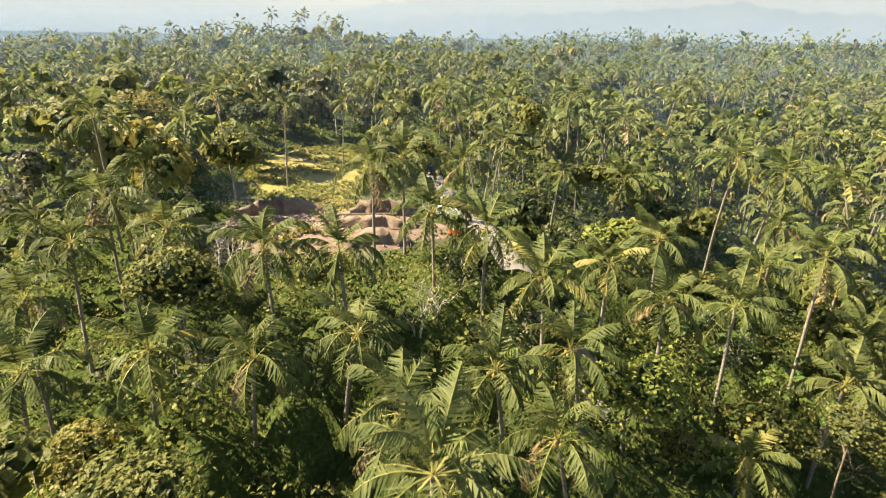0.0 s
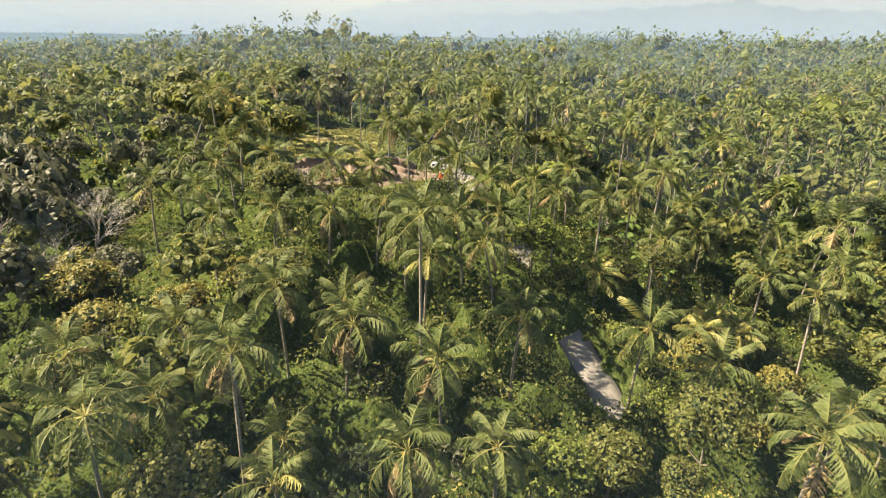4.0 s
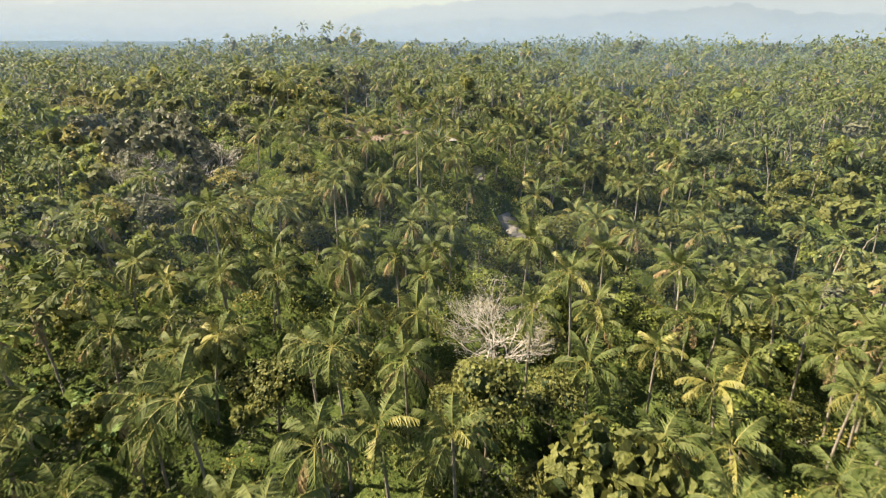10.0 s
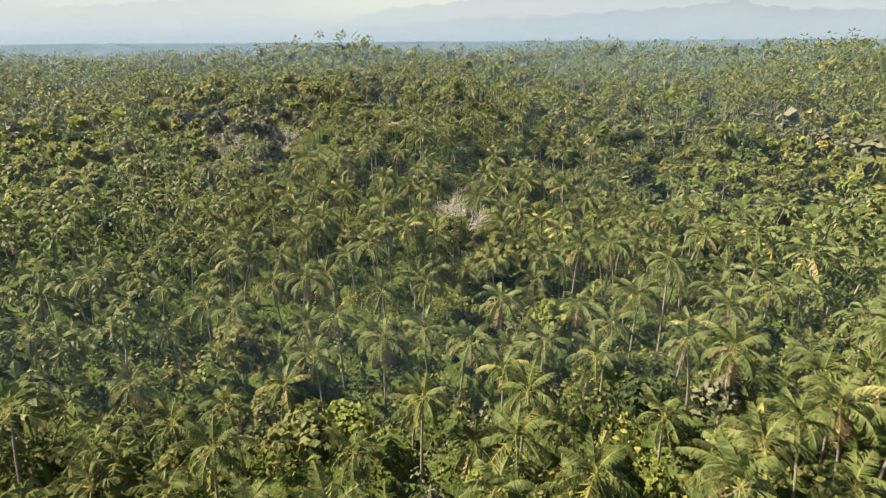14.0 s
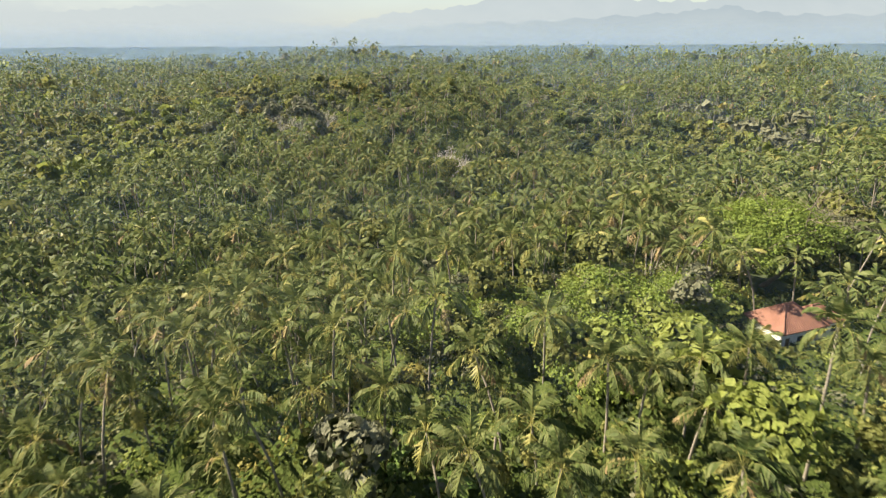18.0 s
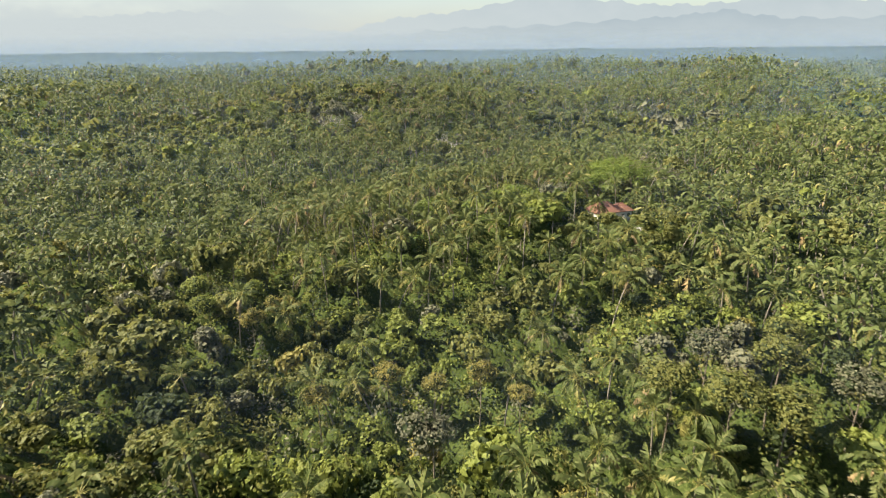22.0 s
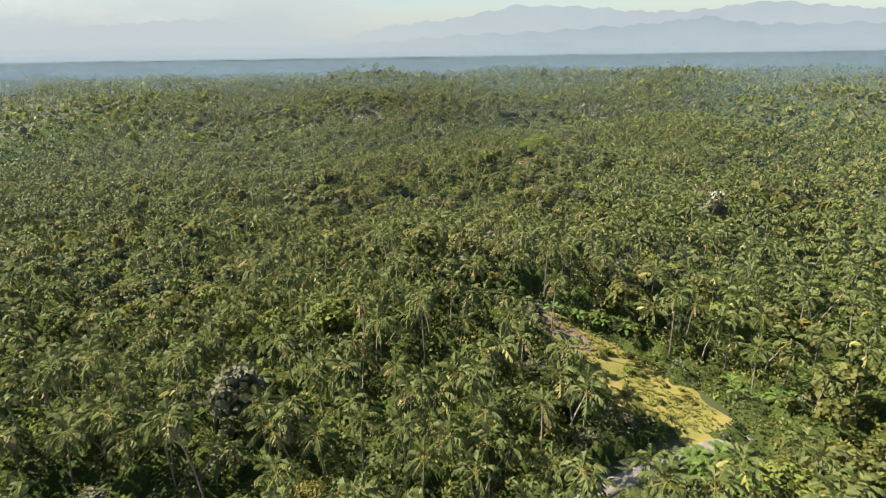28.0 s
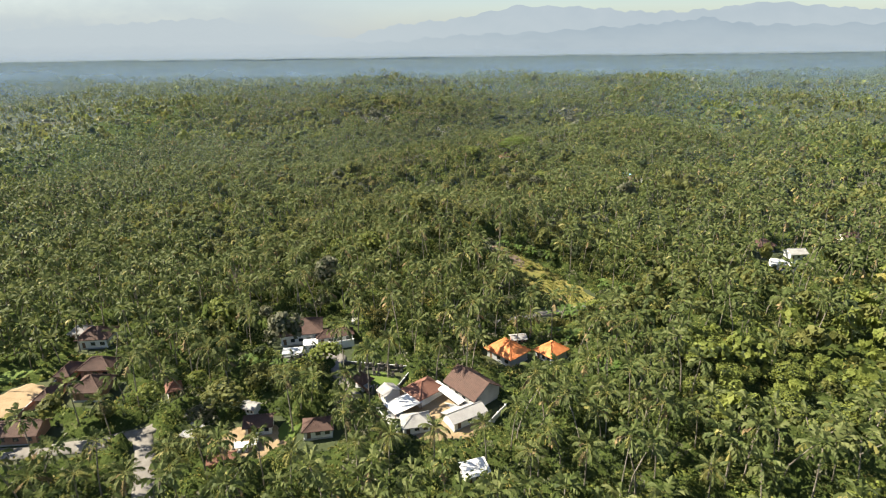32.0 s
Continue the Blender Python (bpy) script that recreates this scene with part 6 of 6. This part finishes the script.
ntm.links.new(tp.outputs[0], mm.inputs[1])
ntm.links.new(em.outputs[0], mm.inputs[2])
ntm.links.new(mm.outputs[0], om_.inputs["Surface"])


def cloud_bank(x0, x1, y, z0, z1, dens, edge, label):
    """A curved bank of low cloud, dense in its middle and fading at its rims."""
    nx, nz = 60, 10
    u, w = np.meshgrid(np.linspace(0, 1, nx), np.linspace(0, 1, nz))
    gx, gz = x0 + (x1 - x0) * u, z0 + (z1 - z0) * w
    gy = y + 160 * np.sin(u * 7) * np.sin(w * 3) - 120 * np.sin(w * math.pi)
    v = np.stack([gx.ravel(), gy.ravel(), gz.ravel()], 1)
    i, j = np.meshgrid(np.arange(nz - 1), np.arange(nx - 1), indexing="ij")
    q = np.stack([i * nx + j, i * nx + j + 1, (i + 1) * nx + j + 1, (i + 1) * nx + j], -1).reshape(-1, 4)
    me = raw_mesh("cloud_bank", v, q, None, [m_mist], None, True)
    fall = np.clip(np.minimum((1 - u) / edge, 1), 0, 1) * np.clip(np.minimum(w / 0.25, (1 - w) / 0.6), 0, 1)
    at = me.attributes.new("cloud_amount", "FLOAT", "POINT")
    at.data.foreach_set("value", (fall * dens).ravel().astype(np.float32))
    tagged(new("backdrop_cloud_bank", me), label, "cloud", "", "structure")


cloud_bank(-3900, 500, 2700, -20, 560, 1.0, 0.3, "pale low cloud lying over the western hills")
cloud_bank(-2900, 3600, 2780, -40, 270, 0.60, 0.1, "thin haze along the foot of the mountains")

# ---------------------------------------------------------------- added sheets that imitate distance haze
m_haze, nth, bh_, oh_ = nodes_of("distance_haze_sheet")
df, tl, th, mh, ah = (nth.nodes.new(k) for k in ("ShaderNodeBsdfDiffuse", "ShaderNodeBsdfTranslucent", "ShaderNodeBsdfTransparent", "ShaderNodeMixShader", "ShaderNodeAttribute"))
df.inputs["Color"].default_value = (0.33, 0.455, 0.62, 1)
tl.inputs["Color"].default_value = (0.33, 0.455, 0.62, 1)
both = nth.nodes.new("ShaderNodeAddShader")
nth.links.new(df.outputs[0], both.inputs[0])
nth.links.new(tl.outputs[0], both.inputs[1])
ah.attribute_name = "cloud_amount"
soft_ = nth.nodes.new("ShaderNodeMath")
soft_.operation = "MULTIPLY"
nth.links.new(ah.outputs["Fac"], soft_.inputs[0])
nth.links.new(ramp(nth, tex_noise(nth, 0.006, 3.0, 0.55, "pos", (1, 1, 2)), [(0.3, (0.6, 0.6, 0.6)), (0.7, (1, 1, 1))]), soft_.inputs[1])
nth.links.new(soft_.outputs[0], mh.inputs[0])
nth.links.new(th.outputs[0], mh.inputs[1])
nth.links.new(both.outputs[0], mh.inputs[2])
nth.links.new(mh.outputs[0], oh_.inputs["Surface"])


def haze(y, amount, z1):
    u, w = np.meshgrid(np.linspace(-1, 1, 41), np.linspace(0, 1, 7))
    v = np.stack([(u * 2200).ravel(), np.full(u.size, float(y)), (-30 + (z1 + 30) * w).ravel()], 1)
    i, j = np.meshgrid(np.arange(6), np.arange(40), indexing="ij")
    q = np.stack([i * 41 + j, i * 41 + j + 1, (i + 1) * 41 + j + 1, (i + 1) * 41 + j], -1).reshape(-1, 4)
    me = raw_mesh("haze", v, q, None, [m_haze], None, True)
    at = me.attributes.new("cloud_amount", "FLOAT", "POINT")
    at.data.foreach_set("value", (amount * np.clip((1 - w) / 0.38, 0, 1)).ravel().astype(np.float32))
    tagged(new("backdrop_haze", me), "thin bluish upright sheet imitating distance haze", "haze", "", "structure")


# upright bluish sheets added across the land, denser northward, in place of haze
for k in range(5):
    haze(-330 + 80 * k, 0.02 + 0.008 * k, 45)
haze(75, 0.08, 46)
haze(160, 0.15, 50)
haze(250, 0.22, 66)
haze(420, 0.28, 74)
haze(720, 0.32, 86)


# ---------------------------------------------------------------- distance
def far_glow_mat(name, c1, c2, scale):
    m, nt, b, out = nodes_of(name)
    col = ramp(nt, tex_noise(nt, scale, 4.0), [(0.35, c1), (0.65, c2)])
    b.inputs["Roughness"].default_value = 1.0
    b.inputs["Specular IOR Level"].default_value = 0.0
    # haze and daylight are painted as a fixed glow over a black base
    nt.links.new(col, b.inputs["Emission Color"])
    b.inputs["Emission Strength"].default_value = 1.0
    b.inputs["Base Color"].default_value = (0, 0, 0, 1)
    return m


def ridge(name, dist, crest, foot, seed, mat, rough=1.0, half=4200):
    """A mountain chain as a folded slope whose crest follows crest(x)."""
    xs = np.arange(-half, half + 1, 40.0)
    r = np.random.default_rng(seed)
    rows = 14
    gx = np.repeat(xs[None], rows, 0)
    u = np.linspace(0, 1, rows)[:, None]
    top = np.array([crest(x) for x in xs])[None]
    fold = sum(a * np.sin(xs / w + p)[None] for a, w, p in ((60, 140, 0.4), (35, 61, 1.9), (18, 27, 0.2))) * np.sin(u * math.pi) * rough
    gy = dist - 650 * (1 - u) + fold
    gz = foot + (top - foot) * u ** 1.3 + (patchy(gx, gy, 120, seed) - 0.5) * 30 * rough * u
    v = np.stack([gx.ravel(), gy.ravel(), gz.ravel()], 1)
    n = len(xs)
    i, j = np.meshgrid(np.arange(rows - 1), np.arange(n - 1), indexing="ij")
    q = np.stack([i * n + j, i * n + j + 1, (i + 1) * n + j + 1, (i + 1) * n + j], -1).reshape(-1, 4)
    return tagged(new(name, raw_mesh(name, v, q, None, [mat], None, True)), "hazy blue-grey mountain range on the horizon", "mountains", "", "structure")


def profile(*pts):
    xs, zs = [p[0] for p in pts], [p[1] for p in pts]
    return lambda x: float(np.interp(x, xs, zs)) + 9 * math.sin(x / 37.0) + 5 * math.sin(x / 13.0 + 1)


def crest_at(dist, scale, *pts):
    """A skyline from points of bearing and height step, at the given distance."""
    return profile(*[((p - 784) * dist * 0.000922 - 0.0168 * dist + 24, 94 + (77 - q) * dist / 1157 * scale) for p, q in pts])


ridge("backdrop_near_mountains", 3500, crest_at(4060, 1.0, (-500, 70), (0, 74), (300, 76), (560, 78), (620, 72), (700, 72), (800, 66), (900, 60), (1000, 56), (1100, 52), (1180, 46), (1240, 38), (1290, 48), (1400, 52), (1568, 50), (2000, 45)), -30, 5, far_glow_mat("far_mountain_haze_glow", (0.122, 0.154, 0.180), (0.138, 0.170, 0.194), 0.004), 0.5)
ridge("backdrop_far_mountains", 4300, crest_at(4860, 1.0, (-500, 40), (0, 45), (300, 30), (400, 28), (480, 48), (560, 62), (620, 66), (690, 45), (800, 35), (915, 14), (1000, 15), (1100, 24), (1200, 28), (1340, 12), (1450, 22), (1568, 30), (2000, 25)), -30, 8, far_glow_mat("farther_mountain_haze_glow", (0.170, 0.200, 0.218), (0.184, 0.212, 0.228), 0.003), 0.4)

# distant woods with the haze painted into their bluish colour and faint glow
wx, wy = np.arange(-2700, 2701, 22.0), np.concatenate([np.arange(820, 1600, 14.0), np.arange(1600, 3300, 30.0)])


def far_tops(x, y):
    fade = np.clip((y - 880) / 220, 0, 1)
    flat = np.clip((y - 1100) / 500, 0, 1)
    return land(x, y) * (1 - flat) + 8 * flat - 6 + 12 * fade + fade * 7 * patchy(x, y, 22, 31) + 6 * patchy(x, y, 9, 32) + 5 * patchy(x, y, 160, 33)


fv, fq = sheet(wx, wy, far_tops)
m_far, ntf, bf, of_ = nodes_of("far_woods_haze_glow")
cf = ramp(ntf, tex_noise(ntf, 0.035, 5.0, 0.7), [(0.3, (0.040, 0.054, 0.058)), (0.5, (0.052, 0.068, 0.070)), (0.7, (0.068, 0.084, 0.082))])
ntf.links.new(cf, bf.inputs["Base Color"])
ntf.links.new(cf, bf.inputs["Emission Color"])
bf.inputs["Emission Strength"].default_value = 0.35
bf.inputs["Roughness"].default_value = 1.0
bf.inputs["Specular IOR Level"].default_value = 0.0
tagged(new("backdrop_far_woods", raw_mesh("backdrop_far_woods", fv, fq, None, [m_far], None, False)), "distant wooded plain with painted bluish haze", "woods", "", "structure")
